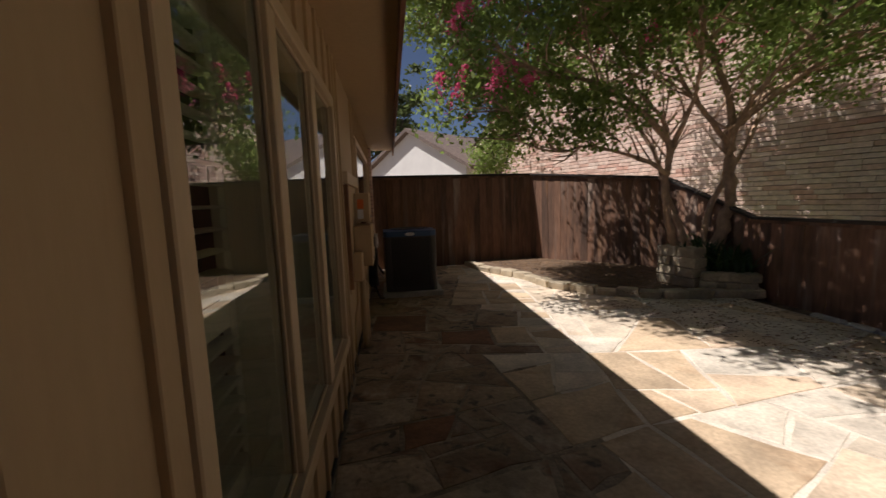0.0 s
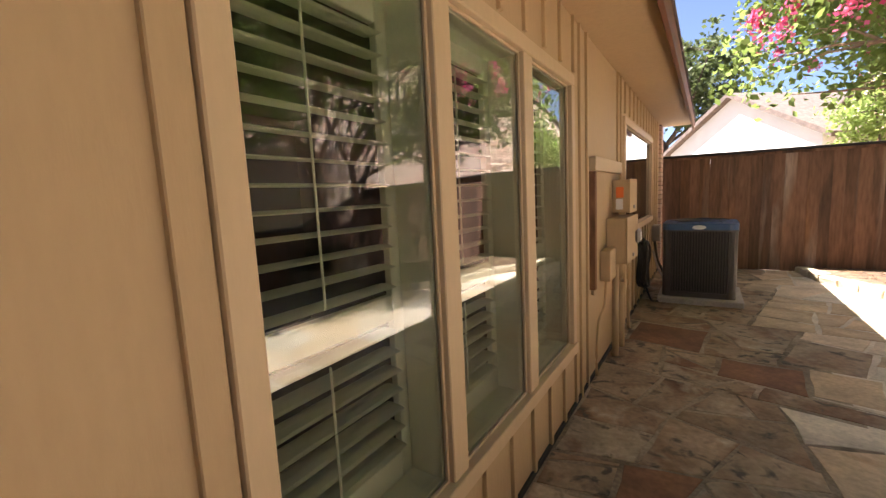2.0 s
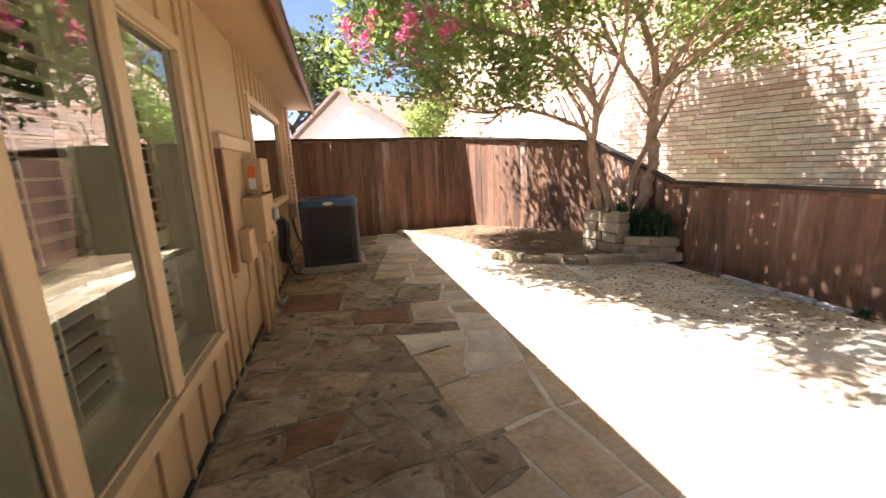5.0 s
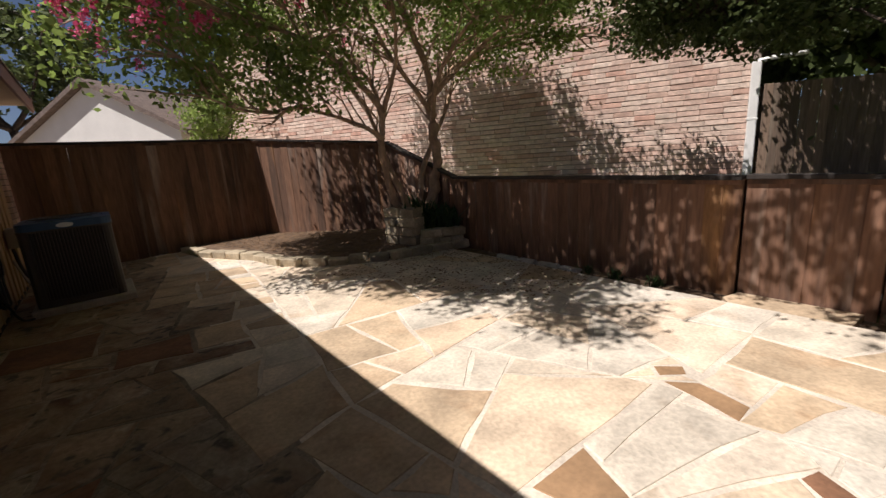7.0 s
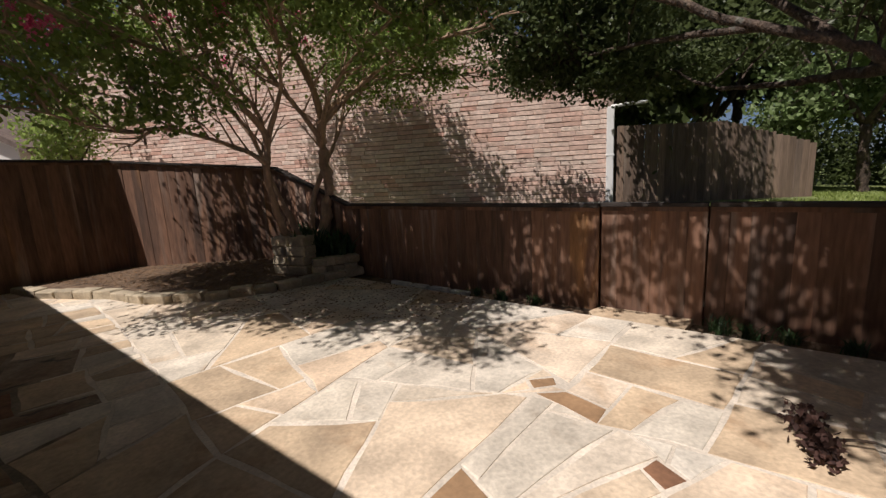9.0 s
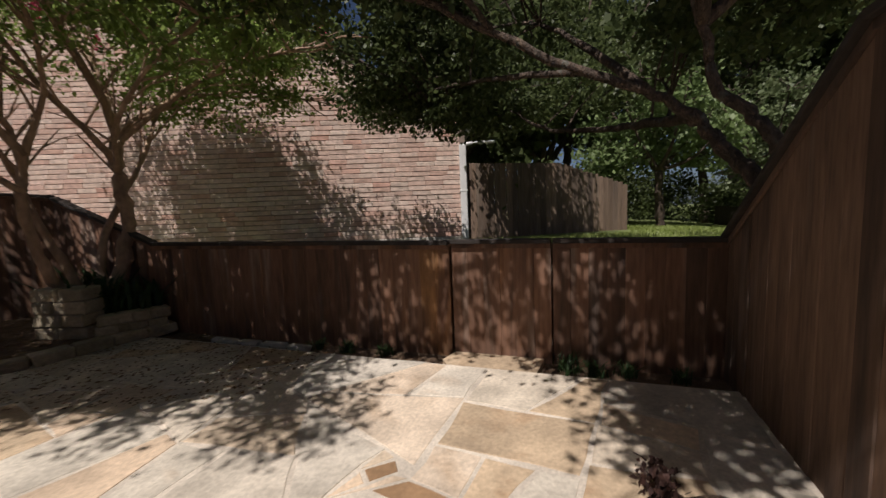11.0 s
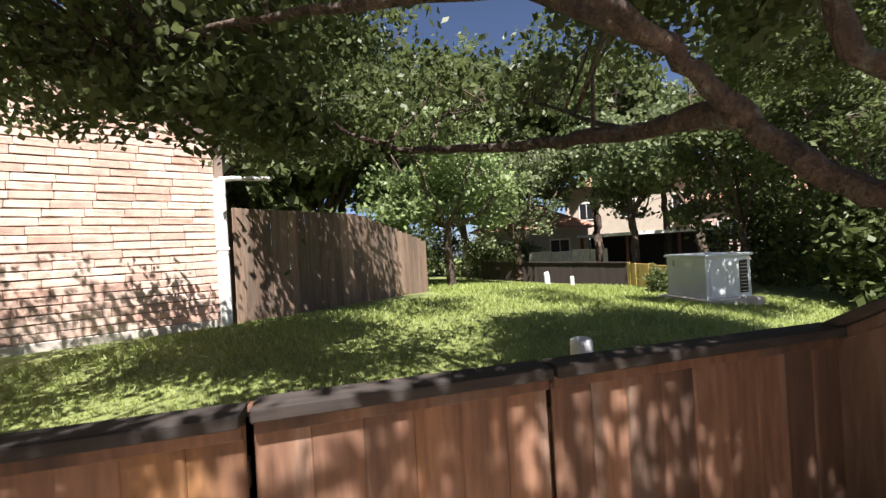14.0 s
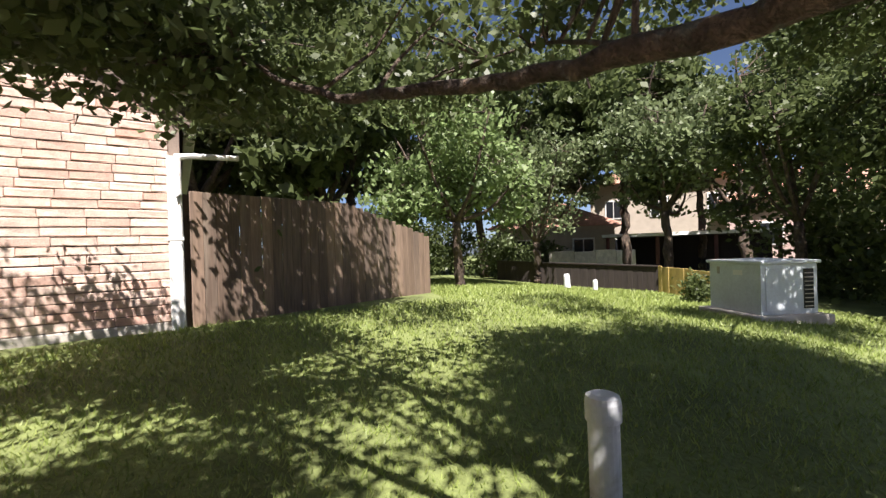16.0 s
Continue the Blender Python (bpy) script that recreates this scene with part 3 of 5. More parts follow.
for s0, s1 in ((-0.14, BLEN / 2), (BLEN + 0.14, BLEN / 2)):
    z0, z1 = BEAVE - BRISE * 0.14, gable_top(BLEN / 2)
    vs = [bm.verts.new(p) for p in ((s0, 0.06, z0 + 0.03), (s1, 0.06, z1 + 0.03), (s1, -9.2, z1 + 0.03), (s0, -9.2, z0 + 0.03), (s0, 0.06, z0 + 0.10), (s1, 0.06, z1 + 0.10), (s1, -9.2, z1 + 0.10), (s0, -9.2, z0 + 0.10))]
    for f in ((0, 1, 2, 3), (7, 6, 5, 4), (0, 4, 5, 1), (1, 5, 6, 2), (2, 6, 7, 3), (3, 7, 4, 0)):
        bm.faces.new([vs[i] for i in f])
part("roof", bm, ROOFING, neighbour, "brown shingle roof")
gutter = part("gutter", one_box(-0.16, -0.03, -9.1, -0.02, BEAVE - 0.13, BEAVE - 0.04, 0.015), WHITE, neighbour, "white metal gutter")
bm = bmesh.new()
box(bm, 0.01, 0.155, 0.01, 0.11, 0.0, SPOUT - 0.05, 0.014)
box(bm, 0.00, 0.165, 0.005, 0.115, 1.2, 1.24, 0.004)
box(bm, 0.02, 0.13, 0.01, 0.22, -0.05, 0.05, 0.012)
part("downspout", bm, WHITE, neighbour, "white painted metal downspout")
bm = bmesh.new()
tube(bm, [(0.075, 0.055, SPOUT - 0.06), (-0.10, 0.06, SPOUT - 0.03), (-0.62, 0.06, SPOUT - 0.01)], [0.045, 0.036, 0.036], 8)
part("gutter_elbow", bm, WHITE, neighbour)

# bricks: those by the lawn one by one, the rest joined
BR_L, BR_H = 0.38, 0.102
rng = random.Random(11)
brick_meshes = []
for k in range(9):
    bm = one_box(0, BR_L - 0.004, -0.02, 0.014, 0, BR_H - 0.016, 0.006)
    for v in bm.verts:
        v.co += Vector((rng.uniform(-0.002, 0.002), rng.uniform(-0.006, 0.004) if v.co.y > -0.01 else 0, rng.uniform(-0.0055, 0.0055)))
    me = bpy.data.meshes.new("brick")
    bm.to_mesh(me)
    bm.free()
    me.materials.append(BRICK)
    brick_meshes.append(me)
base_v = [np.array([v.co[:] for v in me.vertices]) for me in brick_meshes]
base_f = [[tuple(p.vertices) for p in me.polygons] for me in brick_meshes]
jv, jf, nv, count = [], [], 0, 0
for row in range(64):
    z = 0.25 + row * BR_H
    s = 0.16 - rng.uniform(0.0, 1.0) * BR_L
    while s < BLEN - 0.1:
        w0 = max(s, 0.14)
        if z + BR_H < gable_top(max(w0, 0.0)) and z + BR_H < gable_top(min(s + BR_L, BLEN)) and w0 < s + BR_L - 0.05:
            k = rng.randrange(9)
            sx = (s + BR_L - w0) / BR_L
            y = rng.uniform(-0.003, 0.004)
            if s < 3.0 and row < 22 and count < 230:
                ob = new("brick", brick_meshes[k])
                ob.parent = neighbour
                ob.matrix_basis = pose(w0, y, z) @ Matrix.Diagonal((sx, 1, 1, 1))
                count += 1
            else:
                jv.append(base_v[k] * (sx, 1, 1) + (w0, y, z))
                jf.extend(tuple(i + nv for i in f) for f in base_f[k])
                nv += len(base_v[k])
        s += BR_L
me = bpy.data.meshes.new("brickwork")
me.from_pydata(np.concatenate(jv).tolist(), [], jf)
me.materials.append(BRICK_FAR)
ob = new("brickwork", me)
ob.parent = neighbour
ob["kind"] = "stuff"

# weathered fence on the lawn that meets the brick corner
fence("fence", (10.06, 2.44), (11.6, 0.60), (2.20, 2.22), 0.35, "weathered grey board fence at the lawn's edge", FENCE_GREY, gap=0.007, cap=False, side=-1)
fence("fence", (11.6, 0.60), (12.9, -0.95), (2.20, 1.66), 0.35, "weathered grey board fence sloping down at its end", FENCE_GREY, gap=0.007, cap=False, side=-1)

# white gabled house beyond the tall fence
wh = empty("white_house", 1.0, 18.2, 0, -48)
tagged(wh, "white gabled house seen over the tall fence", "house")
bm = bmesh.new()
prof = [(-3.0, -0.2), (3.0, -0.2), (3.0, 2.75), (0.0, 4.35), (-3.0, 2.75)]
a = [bm.verts.new((x, 0, z)) for x, z in prof]
b = [bm.verts.new((x, 8, z)) for x, z in prof]
for k in range(5):
    bm.faces.new((a[k], a[(k + 1) % 5], b[(k + 1) % 5], b[k]))
bm.faces.new(a)
bm.faces.new(b[::-1])
part("wall", bm, STUCCO_W, wh)
for sgn in (-1, 1):
    bm = bmesh.new()
    prof = [(0.0, 4.37), (sgn * 3.4, 2.55), (sgn * 3.4, 2.7), (0.0, 4.52)]
    a = [bm.verts.new((x, -0.25, z)) for x, z in prof]
    b = [bm.verts.new((x, 8.2, z)) for x, z in prof]
    for k in range(4):
        bm.faces.new((a[k], a[(k + 1) % 4], b[(k + 1) % 4], b[k]))
    bm.faces.new(a)
    bm.faces.new(b[::-1])
    part("roof", bm, ROOFING, wh)

# ---- trees ----
def leaves(name, centres, size, material, parent, seed=1, droop=0.3, long=1.7):
    """Many small folded leaves, four corners each, at the places given."""
    r = np.random.RandomState(seed)
    c = np.asarray(centres, float)
    n = len(c)
    a = r.normal(size=(n, 3))
    a[:, 2] -= droop
    a /= np.linalg.norm(a, axis=1)[:, None]
    b = np.cross(a, r.normal(size=(n, 3)) + (0, 0, 0.8))
    b /= np.linalg.norm(b, axis=1)[:, None]
    nn = np.cross(a, b)
    s = size * r.uniform(0.65, 1.3, (n, 1))
    v = np.stack([c - a * s * long / 2, c + b * s * 0.5 + nn * s * 0.12, c + a * s * long / 2, c - b * s * 0.5 + nn * s * 0.12], 1).reshape(-1, 3)
    me = bpy.data.meshes.new(name)
    me.vertices.add(4 * n)
    me.vertices.foreach_set("co", v.ravel())
    me.loops.add(4 * n)
    me.loops.foreach_set("vertex_index", np.arange(4 * n))
    me.polygons.add(n)
    me.polygons.foreach_set("loop_start", np.arange(0, 4 * n, 4))
    me.update(calc_edges=True)
    me.materials.append(material)
    ob = new(name, me)
    ob.parent = parent
    return ob


def limb(tree, pts, r0, r1, material, name="limb", seg=9, rng=None, n=5):
    P = smooth_path(pts, n)
    if rng:
        P = [P[0]] + [p + Vector((rng.uniform(-1, 1), rng.uniform(-1, 1), rng.uniform(-1, 1))) * r0 * 0.22 for p in P[1:-1]] + [P[-1]]
    m = len(P)
    R = [r0 + (r1 - r0) * (i / (m - 1)) ** 0.8 for i in range(m)]
    if rng:
        R = [r * rng.uniform(0.9, 1.1) for r in R]
    bm = bmesh.new()
    tube(bm, P, R, seg)
    part(name, bm, material, tree, smooth=True)
    return P


def crown(tree, regions, rng, roots, material, bark, leaf, per, spread, name="crown", seed=3, twigs=True):
    """Leaf clumps inside ellipsoids (centre, radii, clumps), each clump at a twig's end that grows from the nearest limb."""
    cen = []
    tw = bmesh.new()
    R = np.array([p[:] for p in roots]) if roots else None
    for c, rad, n in regions:
        for _ in range(n):
            while True:
                q = Vector((rng.uniform(-1, 1), rng.uniform(-1, 1), rng.uniform(-1, 1)))
                if q.length < 1 and rng.random() < 0.35 + 0.65 * q.length:
                    break
            p = Vector(c) + Vector((q.x * rad[0], q.y * rad[1], q.z * rad[2]))
            k = int(per * rng.uniform(0.4, 1.5))
            g = np.clip(np.random.RandomState(rng.randrange(1 << 30)).normal(size=(k, 3)), -1.8, 1.8) * np.array((1.0, 1.0, 0.55)) * spread * rng.uniform(0.7, 1.3)
            cen.append(g + np.array(p[:]))
            if twigs and R is not None:
                d = np.linalg.norm(R - np.array(p[:]), axis=1)
                o = Vector(R[int(d.argmin())])
                if (p - o).length < 1.5:
                    mid = (o + p) / 2 + Vector((rng.uniform(-1, 1), rng.uniform(-1, 1), rng.uniform(-0.3, 0.8))) * 0.12 * (p - o).length
                    tube(tw, [o, mid, p], [0.014, 0.010, 0.004], 5, cap=False)
    if twigs and len(tw.verts):
        part("twig_mass", tw, bark, tree)["kind"] = "stuff"
    else:
        tw.free()
    return leaves(name, np.concatenate(cen), leaf, material, tree, seed)


def sprout(bm, P, rng, ends, low=1.75):
    """Side branches that fork off a limb and fork once more, thinning outwards."""
    for i in range(3, len(P) - 1, 2):
        if P[i].z < low:
            continue
        along = (P[i + 1] - P[i - 1]).normalized()
        for _ in range(2 if rng.random() < 0.45 else 1):
            d = (along + Vector((rng.uniform(-1, 1), rng.uniform(-1, 1), rng.uniform(-0.35, 0.75)))).normalized()
            n = rng.uniform(0.45, 1.0)
            mid = P[i] + d * n * 0.5 + Vector((0, 0, rng.uniform(-0.05, 0.08)))
            end = P[i] + d * n + Vector((0, 0, rng.uniform(-0.05, 0.2)))
            tube(bm, [P[i], mid, end], [0.016, 0.011, 0.005], 5, cap=False)
            ends.append(end)
            e2 = mid + (d + Vector((rng.uniform(-1, 1), rng.uniform(-1, 1), rng.uniform(-0.4, 0.6))) * 0.9).normalized() * n * 0.5
            tube(bm, [mid, (mid + e2) / 2 + Vector((0, 0, 0.03)), e2], [0.009, 0.006, 0.003], 4, cap=False)
            ends.append(e2)


# crape myrtle in the stone planter
rng = random.Random(5)
branchlets = bmesh.new()
myrtle = empty("crape_myrtle", 0, 0, 0)
tagged(myrtle, "multi-stemmed crape myrtle with green leaves and pink flower heads", "tree")
roots = []
for pts, r0, r1 in (
    ([(4.50, 5.42, 0.18), (4.72, 5.40, 0.75), (4.84, 5.40, 1.26), (4.80, 5.38, 1.85), (4.84, 5.40, 2.30)], 0.10, 0.075),
    ([(4.84, 5.40, 2.28), (4.65, 5.30, 2.75), (4.25, 5.20, 3.35), (3.9, 5.0, 4.0)], 0.058, 0.025),
    ([(4.84, 5.40, 2.28), (5.2, 5.35, 2.65), (5.9, 5.2, 3.0), (6.7, 5.1, 3.35)], 0.062, 0.02),
    ([(4.84, 5.40, 2.28), (4.95, 5.7, 2.9), (5.1, 6.2, 3.6), (5.2, 6.6, 4.3)], 0.048, 0.02),
    ([(4.42, 5.50, 0.18), (4.28, 5.62, 0.8), (4.12, 5.80, 1.45), (4.05, 6.0, 2.05), (3.7, 6.3, 2.8), (3.3, 6.5, 3.5)], 0.058, 0.018),
    ([(4.82, 5.39, 1.95), (4.45, 5.32, 2.35), (4.05, 5.28, 2.75), (3.65, 5.2, 3.3)], 0.05, 0.018),
    ([(3.93, 5.44, 1.80), (3.80, 5.40, 2.35), (3.35, 5.30, 2.75), (3.0, 5.2, 3.4)], 0.038, 0.014),
    ([(4.62, 5.5, 0.18), (4.60, 5.55, 0.9), (4.95, 5.6, 1.6), (5.3, 5.5, 2.3), (5.8, 5.9, 3.0)], 0.055, 0.022),
    ([(4.35, 5.62, 0.18), (4.05, 5.55, 0.85), (3.90, 5.48, 1.50), (3.95, 5.42, 2.05)], 0.060, 0.046),
    ([(3.95, 5.42, 2.02), (3.55, 5.40, 2.45), (2.85, 5.40, 2.88), (2.2, 5.35, 2.95), (1.5, 5.2, 3.1)], 0.045, 0.014),
    ([(3.92, 5.44, 1.65), (3.45, 5.40, 1.88), (2.7, 5.38, 2.05), (2.2, 5.3, 1.98), (1.6, 5.3, 2.15)], 0.036, 0.010),
    ([(3.95, 5.42, 2.02), (4.0, 5.1, 2.6), (3.7, 4.6, 3.1), (3.2, 4.1, 3.4)], 0.038, 0.014),
    ([(3.95, 5.42, 2.02), (3.7, 5.9, 2.6), (3.2, 6.5, 3.0), (2.6, 7.1, 3.2)], 0.036, 0.014),
    ([(4.80, 5.38, 1.85), (4.5, 4.9, 2.3), (4.4, 4.2, 2.8), (4.3, 3.3, 3.1)], 0.04, 0.014),
    ([(2.85, 5.40, 2.88), (2.5, 5.0, 3.2), (2.2, 4.5, 3.5)], 0.02, 0.01),
    ([(5.2, 5.35, 2.65), (5.6, 4.8, 2.9), (6.2, 4.3, 3.0), (6.9, 3.8, 2.95)], 0.03, 0.01),
    ([(4.25, 5.2, 3.35), (4.6, 4.9, 3.8), (4.9, 4.5, 4.4)], 0.025, 0.01),
    ([(5.1, 6.2, 3.6), (5.6, 6.3, 4.3), (6.2, 6.3, 4.9), (6.7, 6.4, 5.3)], 0.03, 0.01),
    ([(3.9, 5.0, 4.0), (3.4, 4.4, 4.2), (2.6, 4.3, 4.1), (1.9, 4.4, 4.1)], 0.025, 0.01),
    ([(5.2, 6.6, 4.3), (5.3, 7.4, 4.8), (5.3, 8.4, 5.2)], 0.022, 0.010),
    ([(3.65, 5.2, 3.3), (2.6, 5.3, 3.9), (1.5, 5.4, 4.3), (0.4, 5.6, 4.5)], 0.03, 0.010),
    ([(2.6, 5.3, 3.9), (1.6, 6.3, 4.3), (0.7, 7.2, 4.4)], 0.02, 0.008),
    ([(1.9, 4.4, 4.1), (1.3, 3.4, 4.3), (0.9, 2.5, 4.4)], 0.018, 0.008),
    ([(4.84, 5.40, 2.25), (5.05, 5.0, 2.6), (5.2, 4.3, 2.95), (5.3, 3.5, 3.1), (5.4, 2.8, 3.15)], 0.045, 0.012),
    ([(3.2, 4.1, 3.4), (3.2, 3.4, 3.9), (3.5, 2.5, 4.3)], 0.016, 0.008),
):
    P = limb(myrtle, pts, r0, r1, BARK_M, "trunk" if pts[0][2] < 0.3 else "limb", 8, rng)
    sprout(branchlets, P, rng, roots)
    if pts[0][2] > 1.7 or pts[0][2] == 1.65:
        roots += P[4:]
part("branchlet_mass", branchlets, BARK_M, myrtle)["kind"] = "stuff"
# most clumps above z 4 are unseen, added to cast leaf shadows
MYRTLE = [((2.0, 5.6, 3.2), (1.3, 1.9, 0.75), 44), ((3.4, 4.4, 3.5), (1.3, 1.5, 0.7), 42), ((3.6, 6.6, 3.5), (1.7, 1.4, 0.8), 38), ((4.6, 5.2, 4.3), (2.0, 1.9, 0.8), 70),
          ((6.2, 4.8, 3.5), (1.2, 1.6, 0.6), 45), ((1.2, 5.4, 2.55), (0.75, 1.0, 0.4), 24), ((4.5, 3.3, 3.2), (0.9, 0.9, 0.5), 26), ((2.2, 5.5, 2.2), (0.8, 0.9, 0.25), 12),
          ((6.3, 6.3, 4.9), (1.1, 1.3, 0.8), 112), ((6.9, 4.6, 4.1), (0.9, 0.9, 0.5), 28), ((2.3, 4.6, 3.9), (1.3, 1.4, 0.6), 50), ((1.6, 6.2, 4.3), (1.0, 1.3, 0.4), 55), ((1.6, 6.4, 3.6), (1.0, 1.2, 0.5), 45), ((2.4, 7.4, 3.5), (1.2, 0.9, 0.6), 34), ((3.0, 3.9, 3.6), (0.9, 1.4, 0.5), 46), ((3.2, 3.2, 4.1), (1.1, 1.0, 0.5), 34), ((3.6, 2.2, 4.4), (0.9, 0.8, 0.4), 18),
          ((1.3, 4.4, 4.2), (0.8, 0.8, 0.3), 52), ((1.5, 3.5, 4.2), (0.8, 0.7, 0.35), 50), ((2.1, 3.0, 4.3), (0.8, 0.6, 0.35), 44), ((2.8, 5.0, 4.4), (1.0, 1.2, 0.4), 44),
          ((6.0, 7.6, 5.0), (0.7, 0.9, 0.5), 84), ((6.5, 6.8, 5.1), (0.6, 0.8, 0.5), 70), ((5.2, 8.6, 5.3), (1.0, 1.0, 0.6), 70), ((0.5, 5.4, 4.45), (0.8, 1.1, 0.3), 60), ((0.9, 2.5, 4.4), (0.5, 0.6, 0.25), 30), ((0.6, 7.0, 4.45), (0.8, 1.0, 0.3), 45), ((1.2, 4.8, 4.5), (0.7, 1.0, 0.3), 40), ((5.4, 4.4, 3.35), (1.0, 1.0, 0.4), 30),
          ((2.9, 5.5, 2.55), (1.0, 0.9, 0.35), 14), ((5.7, 5.2, 2.95), (1.0, 0.8, 0.35), 20), ((6.3, 4.6, 2.95), (0.8, 0.8, 0.3), 14), ((0.7, 3.9, 4.5), (0.7, 0.9, 0.3), 48), ((1.3, 4.0, 4.4), (0.8, 0.7, 0.3), 28)]
crown(myrtle, MYRTLE, rng, roots, LEAF_M, BARK_M, 0.046, 78, 0.17, seed=8)
# flower heads: cones of small petals at the outer shoots
pet = []
for i in range(84):
    c, rad, _ = MYRTLE[rng.choice((0, 0, 0, 5, 5, 1, 3, 2, 4))]
    a = rng.uniform(0, 2 * math.pi)
    e = rng.uniform(-0.1, 1.0)
    p = np.array((c[0] + rad[0] * math.cos(a) * math.cos(e), c[1] + rad[1] * math.sin(a) * math.cos(e), c[2] + rad[2] * math.sin(e)))
    k = 70
    r = np.random.RandomState(100 + i)
    h = r.uniform(0, 1, (k, 1))
    pet.append(p + r.normal(size=(k, 3)) * 0.045 * (1.2 - h) + h * np.array((0.02, 0, 0.14)))
leaves("blossom", np.concatenate(pet), 0.032, FLOWER, myrtle, 4, 0, 1.1)["label"] = "pink flower heads"

# live oak whose limbs lean over the fence
rng = random.Random(9)
oak = empty("live_oak", 0, 0, 0)
tagged(oak, "large live oak with rough bark leaning over the fence", "tree")
roots = []
for pts, r0, r1, nm in (
    ([(4.25, -1.40, -0.2), (4.30, -1.30, 0.5), (4.38, -1.17, 1.12)], 0.17, 0.12, "trunk"),
    ([(4.36, -1.20, 0.95), (4.44, -1.10, 1.22), (4.60, -1.00, 1.45), (4.80, -0.91, 1.62), (4.95, -0.82, 1.79), (5.02, -0.70, 1.96), (5.00, -0.35, 2.20), (4.95, 0.10, 2.37), (4.85, 0.8, 2.75), (4.6, 2.0, 3.4)], 0.072, 0.03, "limb"),
    ([(5.02, -0.72, 1.94), (5.30, -0.70, 2.00), (5.60, -0.62, 2.03), (6.0, -0.35, 2.07), (6.3, 0.0, 2.11), (6.8, 0.5, 2.24), (7.2, 0.9, 2.5), (7.7, 1.4, 2.9)], 0.068, 0.010, "limb"),
    ([(4.38, -1.18, 1.05), (4.42, -1.13, 1.40), (4.47, -1.04, 1.66), (4.55, -0.92, 1.88), (4.65, -0.74, 2.10), (4.62, -0.66, 2.5), (4.45, -0.3, 3.5), (4.0, 0.3, 4.6)], 0.058, 0.026, "limb"),
    ([(4.62, -0.66, 2.5), (3.9, -0.6, 3.4), (3.0, -0.5, 4.0), (2.0, -0.1, 4.4), (1.2, -0.1, 4.7)], 0.05, 0.015, "limb"),
    ([(3.9, -0.6, 3.4), (3.3, 0.4, 3.65), (3.0, 1.6, 3.75), (2.95, 2.9, 3.75)], 0.04, 0.012, "limb"),
    ([(5.0, -0.35, 2.2), (5.6, 0.1, 2.8), (6.4, 0.7, 3.4), (7.4, 1.6, 3.8)], 0.045, 0.015, "limb"),
    ([(4.62, -0.66, 2.5), (4.9, -1.4, 3.1), (5.8, -2.6, 3.6), (6.6, -3.6, 3.8), (7.3, -4.8, 4.0)], 0.05, 0.015, "limb"),
    ([(5.6, -0.62, 2.03), (6.2, -0.75, 2.3), (7.0, -0.8, 2.7), (7.9, -0.7, 3.0)], 0.022, 0.008, "limb"),
    ([(4.95, 0.10, 2.37), (5.6, 0.9, 2.6), (6.4, 1.9, 2.8), (7.4, 3.0, 3.0)], 0.035, 0.012, "limb"),
    ([(4.85, 0.8, 2.75), (4.2, 1.4, 3.5), (3.6, 2.0, 4.2)], 0.03, 0.012, "limb"),
):
    P = limb(oak, pts, r0, r1, BARK_O, nm, 10, rng)
    if nm == "limb":
        roots += P[6:]
# many of these clumps are unseen, added to shade fence, lawn and enclosure
OAK = [((6.0, 1.3, 3.6), (1.5, 1.2, 0.6), 18), ((8.6, 1.6, 3.4), (1.6, 0.9, 0.6), 22), ((4.7, 1.0, 4.5), (1.4, 1.2, 0.5), 24), ((7.4, -5.0, 3.9), (1.4, 1.3, 0.6), 88), ((4.2, -1.4, 3.9), (0.9, 1.0, 0.35), 46), ((3.9, 2.4, 4.0), (0.7, 1.2, 0.35), 30), ((5.3, -2.6, 3.9), (1.3, 1.2, 0.5), 70), ((4.3, 2.4, 3.35), (0.6, 1.3, 0.35), 40),
       ((4.7, -1.7, 4.3), (1.4, 1.1, 0.6), 50), ((7.6, 3.0, 3.1), (1.1, 0.9, 0.4), 18), ((6.6, -0.5, 2.9), (1.0, 0.8, 0.35), 9), ((7.6, 1.2, 2.75), (0.7, 0.6, 0.25), 10), ((1.25, -0.1, 4.7), (0.65, 0.6, 0.4), 34), ((3.0, 1.0, 3.65), (0.5, 2.1, 0.45), 28), ((3.3, -0.8, 4.0), (0.9, 0.8, 0.45), 56), ((6.9, 2.7, 3.3), (1.2, 1.0, 0.5), 50), ((8.6, -0.2, 3.2), (1.3, 1.0, 0.4), 12), ((9.3, 1.4, 3.0), (0.8, 0.9, 0.35), 26), ((4.8, -1.5, 4.8), (1.5, 1.2, 0.5), 70), ((8.4, -2.5, 4.0), (1.3, 0.9, 0.4), 22), ((5.4, -1.2, 2.95), (0.7, 0.7, 0.35), 22), ((6.8, 2.1, 4.2), (1.2, 0.5, 0.3), 20), ((7.0, 1.6, 2.7), (0.9, 0.8, 0.28), 30), ((4.6, -0.5, 4.9), (0.7, 0.6, 0.4), 22), ((4.0, -3.0, 4.6), (1.4, 1.1, 0.5), 80), ((6.3, 2.3, 4.6), (1.3, 0.7, 0.4), 34), ((3.8, 1.9, 4.7), (0.8, 0.7, 0.35), 40), ((9.3, 0.9, 4.7), (1.5, 1.1, 0.5), 52)]
crown(oak, OAK, rng, roots, LEAF_O, BARK_O, 0.052, 135, 0.21, seed=12)


